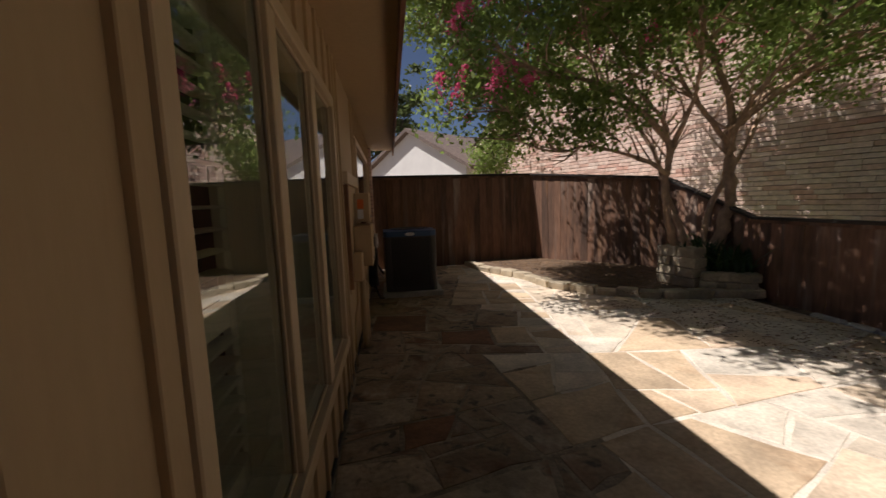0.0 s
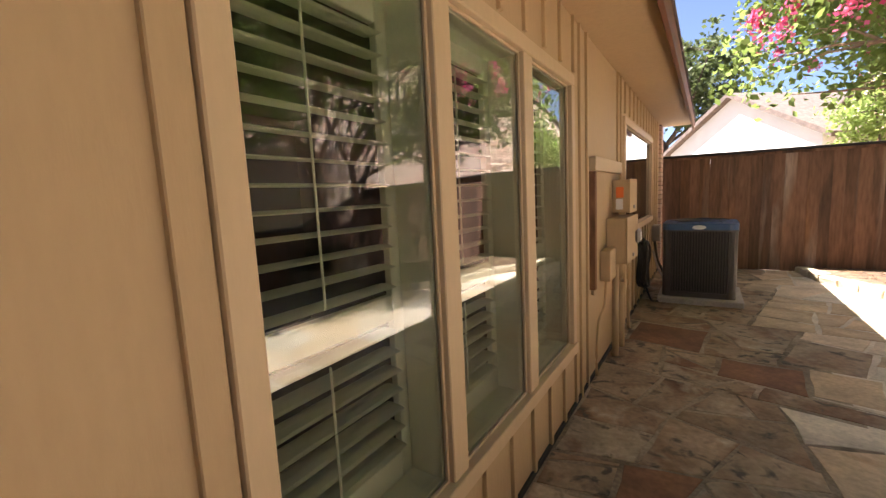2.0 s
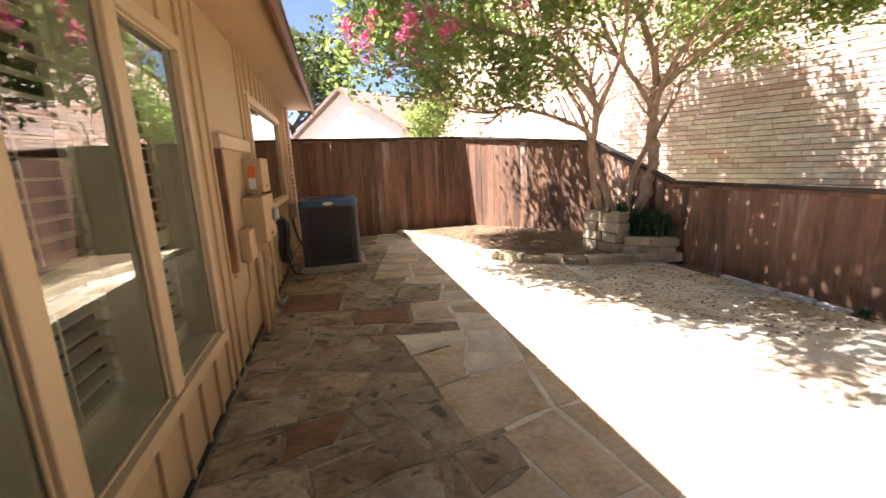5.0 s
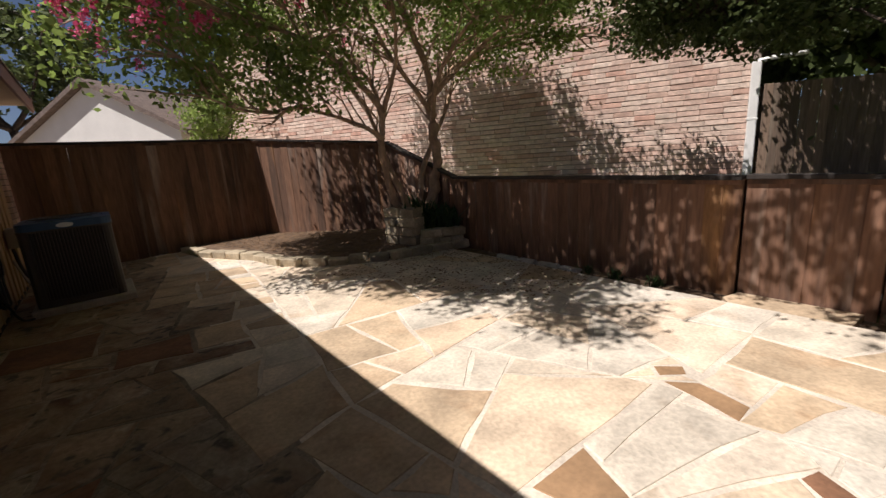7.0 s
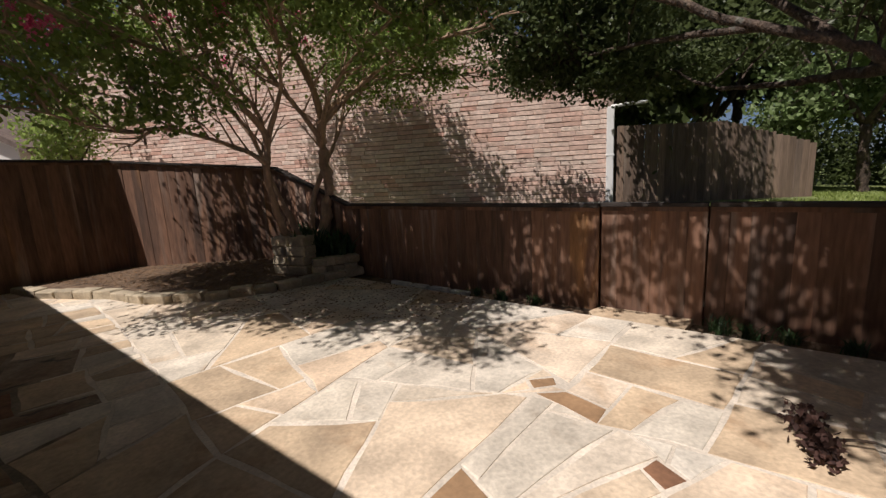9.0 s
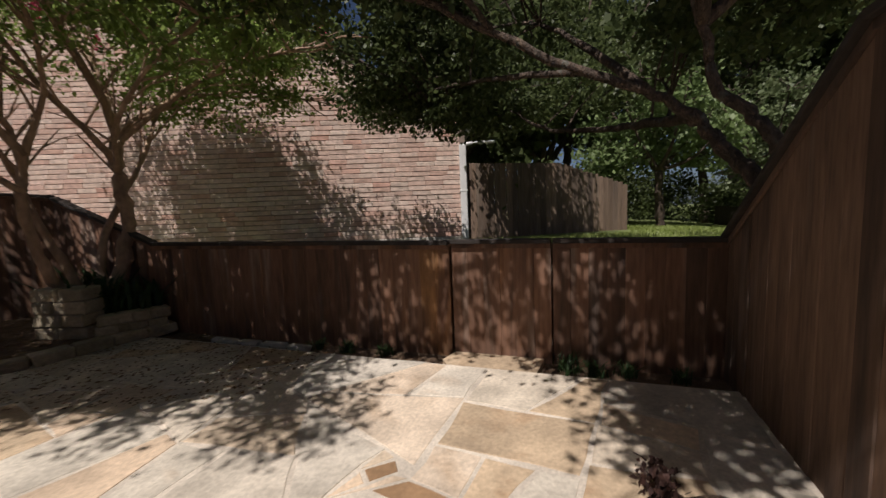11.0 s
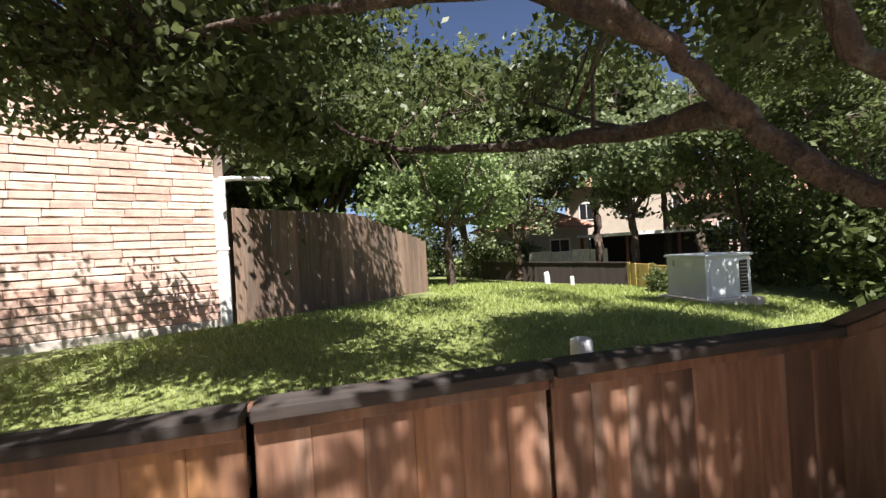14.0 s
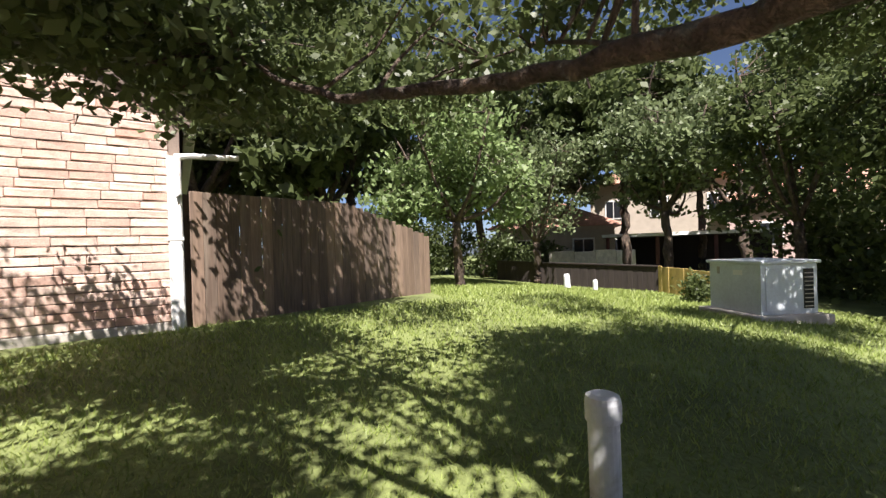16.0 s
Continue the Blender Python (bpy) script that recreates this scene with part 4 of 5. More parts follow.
def lawn_tree(name, label, x, y, h, spread, material, seed, clumps, per=60, leaf=0.09, trunk=0.11, low=0.4):
    """A tree further off: a forked trunk and a crown of clumps."""
    rg = random.Random(seed)
    z = ground_z(x, y) - 0.05
    t = empty(name, x, y, z)
    tagged(t, label, "tree")
    rts = []
    top = Vector((rg.uniform(-0.3, 0.3), rg.uniform(-0.3, 0.3), h * low))
    limb(t, [(0, 0, 0), (top.x * 0.3, top.y * 0.6, h * low * 0.5), top], trunk, trunk * 0.75, BARK_O, "trunk", 8, rg)
    for k in range(6):
        a = k * 1.05 + rg.uniform(-0.3, 0.3)
        e = Vector((math.cos(a) * spread * 0.7, math.sin(a) * spread * 0.7, h * rg.uniform(0.6, 0.92)))
        P = limb(t, [top, (top + e) / 2 + Vector((0, 0, -0.1 * h * rg.random())), e], trunk * 0.5, trunk * 0.12, BARK_O, "limb", 6, rg)
        rts += P[3:]
    reg = []
    for k in range(9):
        a = k * 0.9 + rg.uniform(-0.3, 0.3)
        d = spread * rg.uniform(0.25, 0.7)
        reg.append(((math.cos(a) * d, math.sin(a) * d, h * rg.uniform(low + 0.12, 0.88)), (spread * 0.45, spread * 0.45, h * 0.16), clumps // 9))
    crown(t, reg, rg, rts, material, BARK_O, leaf, per, 0.26, seed=seed)
    return t

lawn_tree("light_green_tree", "small tree with bright green leaves on the lawn", 14.6, -2.0, 4.6, 2.3, LEAF_L, 21, 150, 60, 0.10, 0.14, 0.36)
lawn_tree("gnarled_tree", "gnarled tree with thin grey-green foliage beyond the lawn", 17.6, -5.4, 5.2, 2.1, LEAF_G, 71, 100, 55, 0.09, 0.15, 0.28)
lawn_tree("grey_green_tree", "tree with pale grey-green foliage beyond the lawn", 14.6, -7.9, 5.4, 1.8, LEAF_G, 22, 150, 60, 0.10, 0.14, 0.42)
lawn_tree("dark_tree", "tall dark green tree behind the weathered fence", 15.8, 4.2, 7.5, 3.2, LEAF_O, 23, 260, 65, 0.12, 0.2, 0.32)
lawn_tree("dark_tree", "tall dark green tree at the far end of the lawn", 20.5, 0.6, 11.0, 4.6, LEAF_O, 24, 260, 65, 0.14, 0.22, 0.3)
lawn_tree("dark_tree", "tall dark green tree at the far end of the lawn", 22.5, -5.0, 10.5, 4.2, LEAF_O, 25, 240, 65, 0.14, 0.22, 0.42)
lawn_tree("dark_tree", "dark green tree beside the white enclosure", 11.6, -8.6, 6.0, 1.6, LEAF_O, 26, 110, 65, 0.09, 0.12, 0.28)
lawn_tree("dark_tree", "dark green tree beyond the white enclosure", 14.5, -10.5, 7.0, 2.2, LEAF_O, 27, 90, 65, 0.11, 0.16, 0.3)
lawn_tree("dark_tree", "dark green tree behind the side fence", 9.0, -8.4, 5.2, 1.7, LEAF_O, 28, 130, 65, 0.075, 0.12, 0.26)
lawn_tree("tall_tree", "tall tree behind the white gabled house", -1.5, 24, 9.0, 3.4, LEAF_O, 29, 160, 60, 0.15, 0.2, 0.4)
for x, y, h, w, sd in ((18.5, 5.0, 11.0, 4.0, 51), (25.0, -1.5, 13.0, 5.0, 52), (31.0, -12.0, 12.0, 4.6, 53), (12.5, -14.5, 9.5, 3.6, 55), (24.5, 6.0, 12.0, 4.6, 56), (16.5, 1.6, 9.5, 2.6, 58)):
    lawn_tree("tall_tree", "tall dense green tree closing the view beyond the lawn", x, y, h, w, LEAF_O, sd, 360, 70, 0.2, 0.24, 0.22)["group"] = "tall trees beyond the lawn"
for x, y, h, w, low, sd in ((18.2, -9.2, 10.0, 3.4, 0.42, 61), (21.5, -15.5, 11.0, 3.8, 0.36, 62), (17.0, -18.5, 11.0, 4.0, 0.24, 63), (26.5, -7.5, 12.0, 4.6, 0.30, 64), (24.0, -13.0, 13.0, 4.2, 0.40, 65)):
    lawn_tree("tall_tree", "tall tree whose crown hangs over the houses beyond the lawn", x, y, h, w, LEAF_O if sd % 2 else LEAF_G, sd, 250, 62, 0.17, 0.2, low)["group"] = "tall trees beyond the lawn"
lawn_tree("slender_tree", "slender tree beside the white gabled house", 3.7, 14.2, 4.4, 1.0, LEAF_M, 30, 60, 60, 0.07, 0.07, 0.5)

# ---- flagstones ----
def flagstone(poly, parent, z, rg, material=STONE, thick=0.03):
    cx = sum(p[0] for p in poly) / len(poly)
    cy = sum(p[1] for p in poly) / len(poly)
    # uneven edges: an extra corner on each long side
    pts = []
    n = len(poly)
    for k in range(n):
        a, b = poly[k], poly[(k + 1) % n]
        pts.append((a[0] + rg.uniform(-1, 1) * 0.012, a[1] + rg.uniform(-1, 1) * 0.012))
        L = math.hypot(b[0] - a[0], b[1] - a[1])
        if L > 0.22:
            for t in ((0.5,) if L < 0.45 else (0.33, 0.67)):
                nx, ny = -(b[1] - a[1]) / L, (b[0] - a[0]) / L
                o = rg.uniform(-0.004, 0.02)
                pts.append((a[0] + (b[0] - a[0]) * t + nx * o, a[1] + (b[1] - a[1]) * t + ny * o))
    bm = bmesh.new()
    tx, ty = rg.uniform(-0.003, 0.003), rg.uniform(-0.003, 0.003)
    def ring(k, dz):
        return [bm.verts.new(((x - cx) * k, (y - cy) * k, dz + (x - cx) * tx + (y - cy) * ty)) for x, y in pts]
    size = max(0.12, max(math.hypot(x - cx, y - cy) for x, y in pts))
    lo, mid, hi = ring(1.0, -thick), ring(1.0, -0.006), ring(1 - 0.010 / size, 0.0)
    m = len(pts)
    for a, b in ((lo, mid), (mid, hi)):
        for k in range(m):
            bm.faces.new((a[k], a[(k + 1) % m], b[(k + 1) % m], b[k]))
    bm.faces.new(hi)
    ob = part("flagstone", bm, material, parent)
    ob.matrix_basis = pose(cx, cy, z)
    return ob


def split(poly, target, rg, wild):
    """Breaks a convex slab along straight cracks until its pieces are small enough."""
    n = len(poly)
    area = abs(sum(poly[k][0] * poly[(k + 1) % n][1] - poly[(k + 1) % n][0] * poly[k][1] for k in range(n))) / 2
    if area < target * rg.uniform(0.3, 2.6):
        return [poly]
    cx, cy = sum(p[0] for p in poly) / n, sum(p[1] for p in poly) / n
    sxx = sum((p[0] - cx) ** 2 for p in poly)
    syy = sum((p[1] - cy) ** 2 for p in poly)
    sxy = sum((p[0] - cx) * (p[1] - cy) for p in poly)
    main = 0.5 * math.atan2(2 * sxy, sxx - syy)
    best = None
    for _ in range(8):
        a = main + rg.gauss(0, wild)
        dx, dy = math.cos(a), math.sin(a)
        reach = max(abs((p[0] - cx) * dx + (p[1] - cy) * dy) for p in poly)
        c = cx * dx + cy * dy + rg.uniform(-0.3, 0.3) * reach
        halves = []
        for sgn in (1, -1):
            res = []
            for k in range(n):
                p, q = poly[k], poly[(k + 1) % n]
                dp, dq = sgn * (p[0] * dx + p[1] * dy - c), sgn * (q[0] * dx + q[1] * dy - c)
                if dp <= 0:
                    res.append(p)
                if (dp < 0 < dq) or (dq < 0 < dp):
                    t = dp / (dp - dq)
                    res.append((p[0] + (q[0] - p[0]) * t, p[1] + (q[1] - p[1]) * t))
            halves.append(res)
        bad = sum(1 for h in halves if len(h) < 4)
        for h in halves:
            sides = [math.hypot(h[k][0] - h[k - 1][0], h[k][1] - h[k - 1][1]) for k in range(len(h))]
            bad += 0.5 if sides and min(sides) < 0.12 else 0
        if best is None or bad < best[0]:
            best = (bad, halves)
        if bad == 0:
            break
    parts = []
    for h in best[1]:
        if len(h) > 2:
            parts += split(h, target, rg, wild)
    return parts


def inset(poly, d):
    """A convex polygon with each side moved in by d."""
    n = len(poly)
    s = sum(poly[k][0] * poly[(k + 1) % n][1] - poly[(k + 1) % n][0] * poly[k][1] for k in range(n))
    out = [p for p in poly]
    for k in range(n):
        a, b = poly[k], poly[(k + 1) % n]
        L = math.hypot(b[0] - a[0], b[1] - a[1])
        if L < 1e-4:
            continue
        nx, ny = (b[1] - a[1]) / L, -(b[0] - a[0]) / L
        if s < 0:
            nx, ny = -nx, -ny
        c = a[0] * nx + a[1] * ny - d
        res = []
        m = len(out)
        for i in range(m):
            p, q = out[i], out[(i + 1) % m]
            dp, dq = p[0] * nx + p[1] * ny - c, q[0] * nx + q[1] * ny - c
            if dp <= 0:
                res.append(p)
            if (dp < 0 < dq) or (dq < 0 < dp):
                t = dp / (dp - dq)
                res.append((p[0] + (q[0] - p[0]) * t, p[1] + (q[1] - p[1]) * t))
        out = res
        if len(out) < 3:
            return None
    clean = [p for i, p in enumerate(out) if math.hypot(p[0] - out[i - 1][0], p[1] - out[i - 1][1]) > 0.015]
    return clean if len(clean) > 2 else None


def clip(poly, a, b, keep):
    """The part of a convex polygon on one side of the line a-b (keep 1: to its left, -1: to its right)."""
    nx, ny = -(b[1] - a[1]) * keep, (b[0] - a[0]) * keep
    d = [(p[0] - a[0]) * nx + (p[1] - a[1]) * ny for p in poly]
    res = []
    for k in range(len(poly)):
        p, q, dp, dq = poly[k], poly[(k + 1) % len(poly)], d[k], d[(k + 1) % len(poly)]
        if dp >= 0:
            res.append(p)
        if dp * dq < 0:
            t = dp / (dp - dq)
            res.append((p[0] + (q[0] - p[0]) * t, p[1] + (q[1] - p[1]) * t))
    return res


def area(poly):
    return sum(poly[k - 1][0] * poly[k][1] - poly[k][0] * poly[k - 1][1] for k in range(len(poly))) / 2


def cut_out(poly, hole):
    """A convex polygon less a convex hole (counter-clockwise), as convex pieces."""
    out, rest = [], poly
    for k in range(len(hole)):
        a, b = hole[k], hole[(k + 1) % len(hole)]
        piece = clip(rest, a, b, -1)
        if len(piece) > 2 and abs(area(piece)) > 1e-5:
            out.append(piece)
        rest = clip(rest, a, b, 1)
        if len(rest) < 3 or abs(area(rest)) < 1e-5:
            return [poly]
    return out


# stones that stand out by colour, each with its own outline
ACCENTS = [([(2.96, 1.11), (3.09, 0.99), (3.19, 1.06), (3.04, 1.19)], STONE_BROWN), ([(2.80, 0.66), (2.97, 0.64), (3.05, 0.93), (2.93, 1.08)], STONE_BROWN),
           ([(2.45, 0.28), (2.59, 0.20), (2.68, 0.34), (2.57, 0.40)], STONE_RUST), ([(2.12, 1.10), (1.75, 1.11), (1.80, 0.86), (2.0, 0.80)], STONE_BROWN),
           ([(-0.28, 4.46), (0.33, 4.33), (0.40, 4.98), (-0.25, 5.10)], STONE_RUST), ([(0.0, 2.20), (0.27, 2.27), (0.38, 2.56), (0.0, 2.49)], STONE_RUST),
           ([(0.42, 3.9), (0.95, 3.75), (1.0, 4.25), (0.46, 4.28)], STONE_RUST)]
rg = random.Random(78)
slabs = []
for quad in ([(-0.36, -0.9), (1.9, -0.9), (1.5, 2.2), (-0.36, 1.7)], [(1.9, -0.9), (4.5, -0.9), (4.5, 2.6), (1.5, 2.2)], [(-0.36, 1.7), (1.5, 2.2), (1.9, 5.2), (-0.36, 5.5)],
             [(1.5, 2.2), (4.5, 2.6), (4.5, 5.3), (1.9, 5.2)], [(-0.36, 5.5), (1.9, 5.2), (2.2, 8.7), (-0.36, 8.7)], [(1.9, 5.2), (4.5, 5.3), (4.5, 8.7), (2.2, 8.7)]):
    slabs += [(q, None) for q in (split(quad, 0.19, rg, 0.15) if quad[0][0] < 0 else split(quad, 0.34, rg, 0.30))]
for hole, material in ACCENTS:
    hole = hole if area(hole) > 0 else hole[::-1]
    slabs = [(q, m) for p, m in slabs for q in cut_out(p, hole)] + [(hole, material)]
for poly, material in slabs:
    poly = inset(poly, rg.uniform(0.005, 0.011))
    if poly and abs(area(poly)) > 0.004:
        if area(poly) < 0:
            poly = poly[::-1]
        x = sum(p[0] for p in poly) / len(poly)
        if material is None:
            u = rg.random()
            # next to the house: stained stones with the eave's shade coloured in
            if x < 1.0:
                material = STONE_WORN_SHADED
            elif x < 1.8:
                material = STONE_TAN if u < 0.6 else STONE_WORN_SHADED if u < 0.75 and x < 1.3 else STONE
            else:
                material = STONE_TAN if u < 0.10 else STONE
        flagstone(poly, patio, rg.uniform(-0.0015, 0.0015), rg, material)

# ---- terrace edge stones ----
rg = random.Random(31)
edge = TERRACE[:7]
for (ax, ay), (bx, by) in zip(edge, edge[1:]):
    L = math.hypot(bx - ax, by - ay)
    n = max(1, round(L / 0.3))
    for k in range(n):
        t = (k + 0.5) / n
        w = L / n - 0.012
        h = rg.uniform(0.085, 0.115)
        bm = one_box(-w / 2, w / 2, -0.09, 0.07 + rg.uniform(0, 0.05), -0.02, h, 0.014)
        for v in bm.verts:
            v.co += Vector((rg.uniform(-0.008, 0.008), rg.uniform(-0.012, 0.012), rg.uniform(-0.006, 0.006)))
        ob = part("edge_stone", bm, LIMESTONE, terrace)
        ob.matrix_basis = pose(ax + (bx - ax) * t, ay + (by - ay) * t, 0.0, 0, 0, math.degrees(math.atan2(by - ay, bx - ax)))

# dry leaves on terrace and patio
r = np.random.RandomState(6)
pts = []
while len(pts) < 7000:
    x, y = r.uniform(1.9, 4.8), r.uniform(1.0, 8.6)
    on = x > 2.75 + max(0, 6.2 - y) * 0.32 - max(0, y - 6.2) * 0.35
    if on and y > 5.0 - 0.0:
        pts.append((x, y, 0.078))
    elif 2.4 < y < 5.0 and x > 2.5 + (5.0 - y) * 0.40 and r.uniform() < 0.5:
        pts.append((x, y, 0.008 if x < 4.5 else -0.03))
lit = leaves("leaf_litter", np.array(pts), 0.026, DRY_LEAF, None, 9, 0.0, 1.5)
me = lit.data
co = np.empty(len(me.vertices) * 3)
me.vertices.foreach_get("co", co)
co = co.reshape(-1, 4, 3)
cz = np.array(pts)[:, 2]
co[:, :, 2] = cz[:, None] + np.clip((co[:, :, 2] - cz[:, None]) * 0.25, -0.004, 0.012)
me.vertices.foreach_set("co", co.ravel())
tagged(lit, "brown dry leaves scattered over terrace and patio", "leaf litter", kind="stuff")

# soil strip at the foot of the low fence, with the landing stone at the gate
tagged(part("soil", one_box(4.505, 4.84, -0.92, 4.95, -0.2, -0.06), SOIL), "strip of dark soil along the low fence", "soil", kind="structure")
landing = part("landing_stone", prism(bmesh.new(), [(4.50, 0.45), (4.82, 0.42), (4.83, 1.22), (4.62, 1.28), (4.50, 1.2)], -0.06, -0.008), STONE_TAN)
tagged(landing, "tan flagstone laid at the foot of the gate", "stone")
for i, (y, L) in enumerate(((3.75, 0.34), (3.42, 0.26), (3.10, 0.32), (2.80, 0.24))):
    bm = one_box(-0.05, 0.05, -L / 2, L / 2, 0, 0.075, 0.02)
    for v in bm.verts:
        v.co += Vector((rg.uniform(-0.012, 0.012), rg.uniform(-0.015, 0.015), rg.uniform(-0.008, 0.008)))
    e = part("edging_stone", bm, PALE_STONE)
    e.matrix_basis = pose(4.60, y, -0.062, 0, 0, rg.uniform(-6, 6))
    tagged(e, "pale rough stone edging the soil strip", "stone", "edging stones")

def tuft(name, label, x, y, z, n, h, spread, material, seed, width=0.012):
    """A clump of arching blades."""
    rg = np.random.RandomState(seed)
    bm = bmesh.new()
    for _ in range(n):
        a = rg.uniform(0, 2 * math.pi)
        L = h * rg.uniform(0.6, 1.2)
        o = Vector((rg.normal() * spread * 0.25, rg.normal() * spread * 0.25, 0))
        d = Vector((math.cos(a), math.sin(a), 0))
        s = Vector((-d.y, d.x, 0)) * width
        lean = rg.uniform(0.2, 1.0) * spread
        prev = None
        for k, (u, w) in enumerate(((0, 1), (0.4, 1), (0.75, 0.7), (1, 0.08))):
            p = o + d * lean * u * u + Vector((0, 0, L * (u - 0.25 * u * u)))
            cur = (bm.verts.new(p - s * w), bm.verts.new(p + s * w))
            if prev:
                bm.faces.new((prev[0], prev[1], cur[1], cur[0]))
            prev = cur
    ob = part(name, bm, material)
    ob.matrix_basis = pose(x, y, z)
    return tagged(ob, label, "plant")

for i, (x, y, s) in enumerate(((4.70, 0.22, 0.20), (4.66, 0.02, 0.16), (4.72, -0.25, 0.14), (4.70, -0.6, 0.13), (4.72, 1.9, 0.13), (4.70, 2.3, 0.15), (4.72, 2.65, 0.12))):
    tuft("grass_tuft", "clump of dark grass at the foot of the fence", x, y, -0.062, 70, s, s * 0.9, LEAF_DARK, 40 + i, 0.005)["group"] = "grass tufts along the fence"

# ---- stone planter round the crape myrtle ----
planter = empty("stone_planter", 0, 0, 0)
tagged(planter, "curved planter of stacked buff limestone blocks", "planter")
rg = random.Random(13)
def block(x, y, z, w, d, h, a):
    bm = one_box(-w / 2, w / 2, -d / 2, d / 2, 0, h, 0.014)
    for v in bm.verts:
        v.co += Vector((rg.uniform(-0.008, 0.008), rg.uniform(-0.010, 0.010), rg.uniform(-0.005, 0.005)))
    ob = part("block", bm, LIMESTONE, planter)
    ob.matrix_basis = pose(x, y, z, 0, 0, a + rg.uniform(-3, 3))

# the tall end, four courses, then the low curved wall
for j in range(4):
    z = 0.07 + j * 0.138
    for k, (w, o) in enumerate((((0.32, -0.15), (0.26, 0.15)) if j % 2 else ((0.24, -0.18), (0.34, 0.12)))):
        block(4.14 + o * 0.25, 5.42 - o, z, w, 0.26, 0.134, 105)
    block(4.40, 5.66, z, 0.34, 0.24, 0.134, 10)
for j in range(2):
    for k in range(4):
        t = (k + (0.5 if j else 0.3)) / 4
        block(4.22 + 0.52 * t, 5.06 - 0.30 * t ** 1.3, 0.07 + j * 0.115, 0.20, 0.20, 0.112, -35 + 12 * t)
ring = [(4.2, 5.2, 0), (4.45, 4.98, 0), (4.78, 4.85, 0), (4.8, 5.9, 0), (4.5, 5.85, 0), (4.25, 5.6, 0)]
part("soil", prism(bmesh.new(), [(x, y) for x, y, _ in ring], 0.05, 0.24), SOIL, planter)
for i, (x, y, z, s) in enumerate(((4.36, 5.42, 0.29, 0.60), (4.62, 5.12, 0.29, 0.58), (4.70, 4.98, 0.29, 0.46), (4.6, 5.7, 0.29, 0.65), (4.5, 5.25, 0.29, 0.55))):
    tuft("broad_leaf_plant", "dark green strap-leaved plant in the stone planter", x, y, z - 0.05, 34, s, s * 0.75, LEAF_DARK, 60 + i, 0.022)["group"] = "plants in the planter"

# ---- air conditioner ----
ac = empty("air_conditioner", 0.27, 6.42, 0.0)
ac.matrix_basis = ac.matrix_basis @ Matrix.Diagonal((0.83, 0.86, 1.05, 1))
tagged(ac, "dark grey outdoor air conditioner with blue-black top on a concrete pad", "air conditioner")
part("pad", one_box(-0.52, 0.55, -0.5, 0.52, -0.01, 0.07, 0.01), CONCRETE, ac, "concrete pad")
def rounded(bm, hx, hy, r, z0, z1, n=5):
    pts = []
    for cx, cy, a0 in ((hx - r, hy - r, 0), (-hx + r, hy - r, 90), (-hx + r, -hy + r, 180), (hx - r, -hy + r, 270)):
        for k in range(n + 1):
            a = math.radians(a0 + 90 * k / n)
            pts.append((cx + r * math.cos(a), cy + r * math.sin(a)))
    return prism(bm, pts, z0, z1)
part("body", rounded(bmesh.new(), 0.415, 0.385, 0.09, 0.075, 0.84), AC_INNER, ac)
part("base_rail", rounded(bmesh.new(), 0.445, 0.415, 0.1, 0.07, 0.13), AC_DARK, ac)
for k in range(22):
    u = -0.36 + 0.72 * k / 21
    part("louvre_rib", one_box(u - 0.009, u + 0.009, -0.438, -0.405, 0.13, 0.835, 0.003), AC_DARK, ac)
    part("louvre_rib", one_box(0.425, 0.458, u - 0.009, u + 0.009, 0.13, 0.835, 0.003), AC_DARK, ac)
    part("louvre_rib", one_box(-0.458, -0.425, u - 0.009, u + 0.009, 0.13, 0.835, 0.003), AC_DARK, ac)
for sx, sy in ((-1, -1), (1, -1), (1, 1), (-1, 1)):
    bm = bmesh.new()
    tube(bm, [(sx * 0.40, sy * 0.37, 0.075), (sx * 0.40, sy * 0.37, 0.84)], [0.062, 0.062], 10)
    part("corner_post", bm, AC_DARK, ac, smooth=False)
top = part("top", rounded(bmesh.new(), 0.47, 0.44, 0.11, 0.84, 0.925), AC_BLUE, ac, "blue-black top cover")
part("rim", rounded(bmesh.new(), 0.475, 0.445, 0.11, 0.835, 0.852), AC_DARK, ac)
for k in range(7):
    bm = bmesh.new()
    rr = 0.06 + 0.05 * k
    tube(bm, [(rr * math.cos(a * math.pi / 12), rr * math.sin(a * math.pi / 12), 0.945) for a in range(25)], [0.004] * 25, 5, cap=False)
    part("grille_ring", bm, AC_DARK, ac)
for k in range(8):
    a = k * math.pi / 4
    bm = bmesh.new()
    tube(bm, [(0.04 * math.cos(a), 0.04 * math.sin(a), 0.945), (0.37 * math.cos(a), 0.37 * math.sin(a), 0.94), (0.40 * math.cos(a), 0.40 * math.sin(a), 0.92)], [0.004] * 3, 5)
    part("grille_spoke", bm, AC_DARK, ac)
bm = bmesh.new()
vs = [(0.085 * math.cos(k * math.pi / 10), 0.024 * math.sin(k * math.pi / 10)) for k in range(20)]
lo = [bm.verts.new((x, -0.439, 0.885 + z)) for x, z in vs]
hi = [bm.verts.new((x, -0.447, 0.885 + z)) for x, z in vs]
bm.faces.new(hi)
for k in range(20):
    bm.faces.new((lo[k], lo[(k + 1) % 20], hi[(k + 1) % 20], hi[k]))
part("name_plate", bm, PALE, ac, "pale oval name plate")

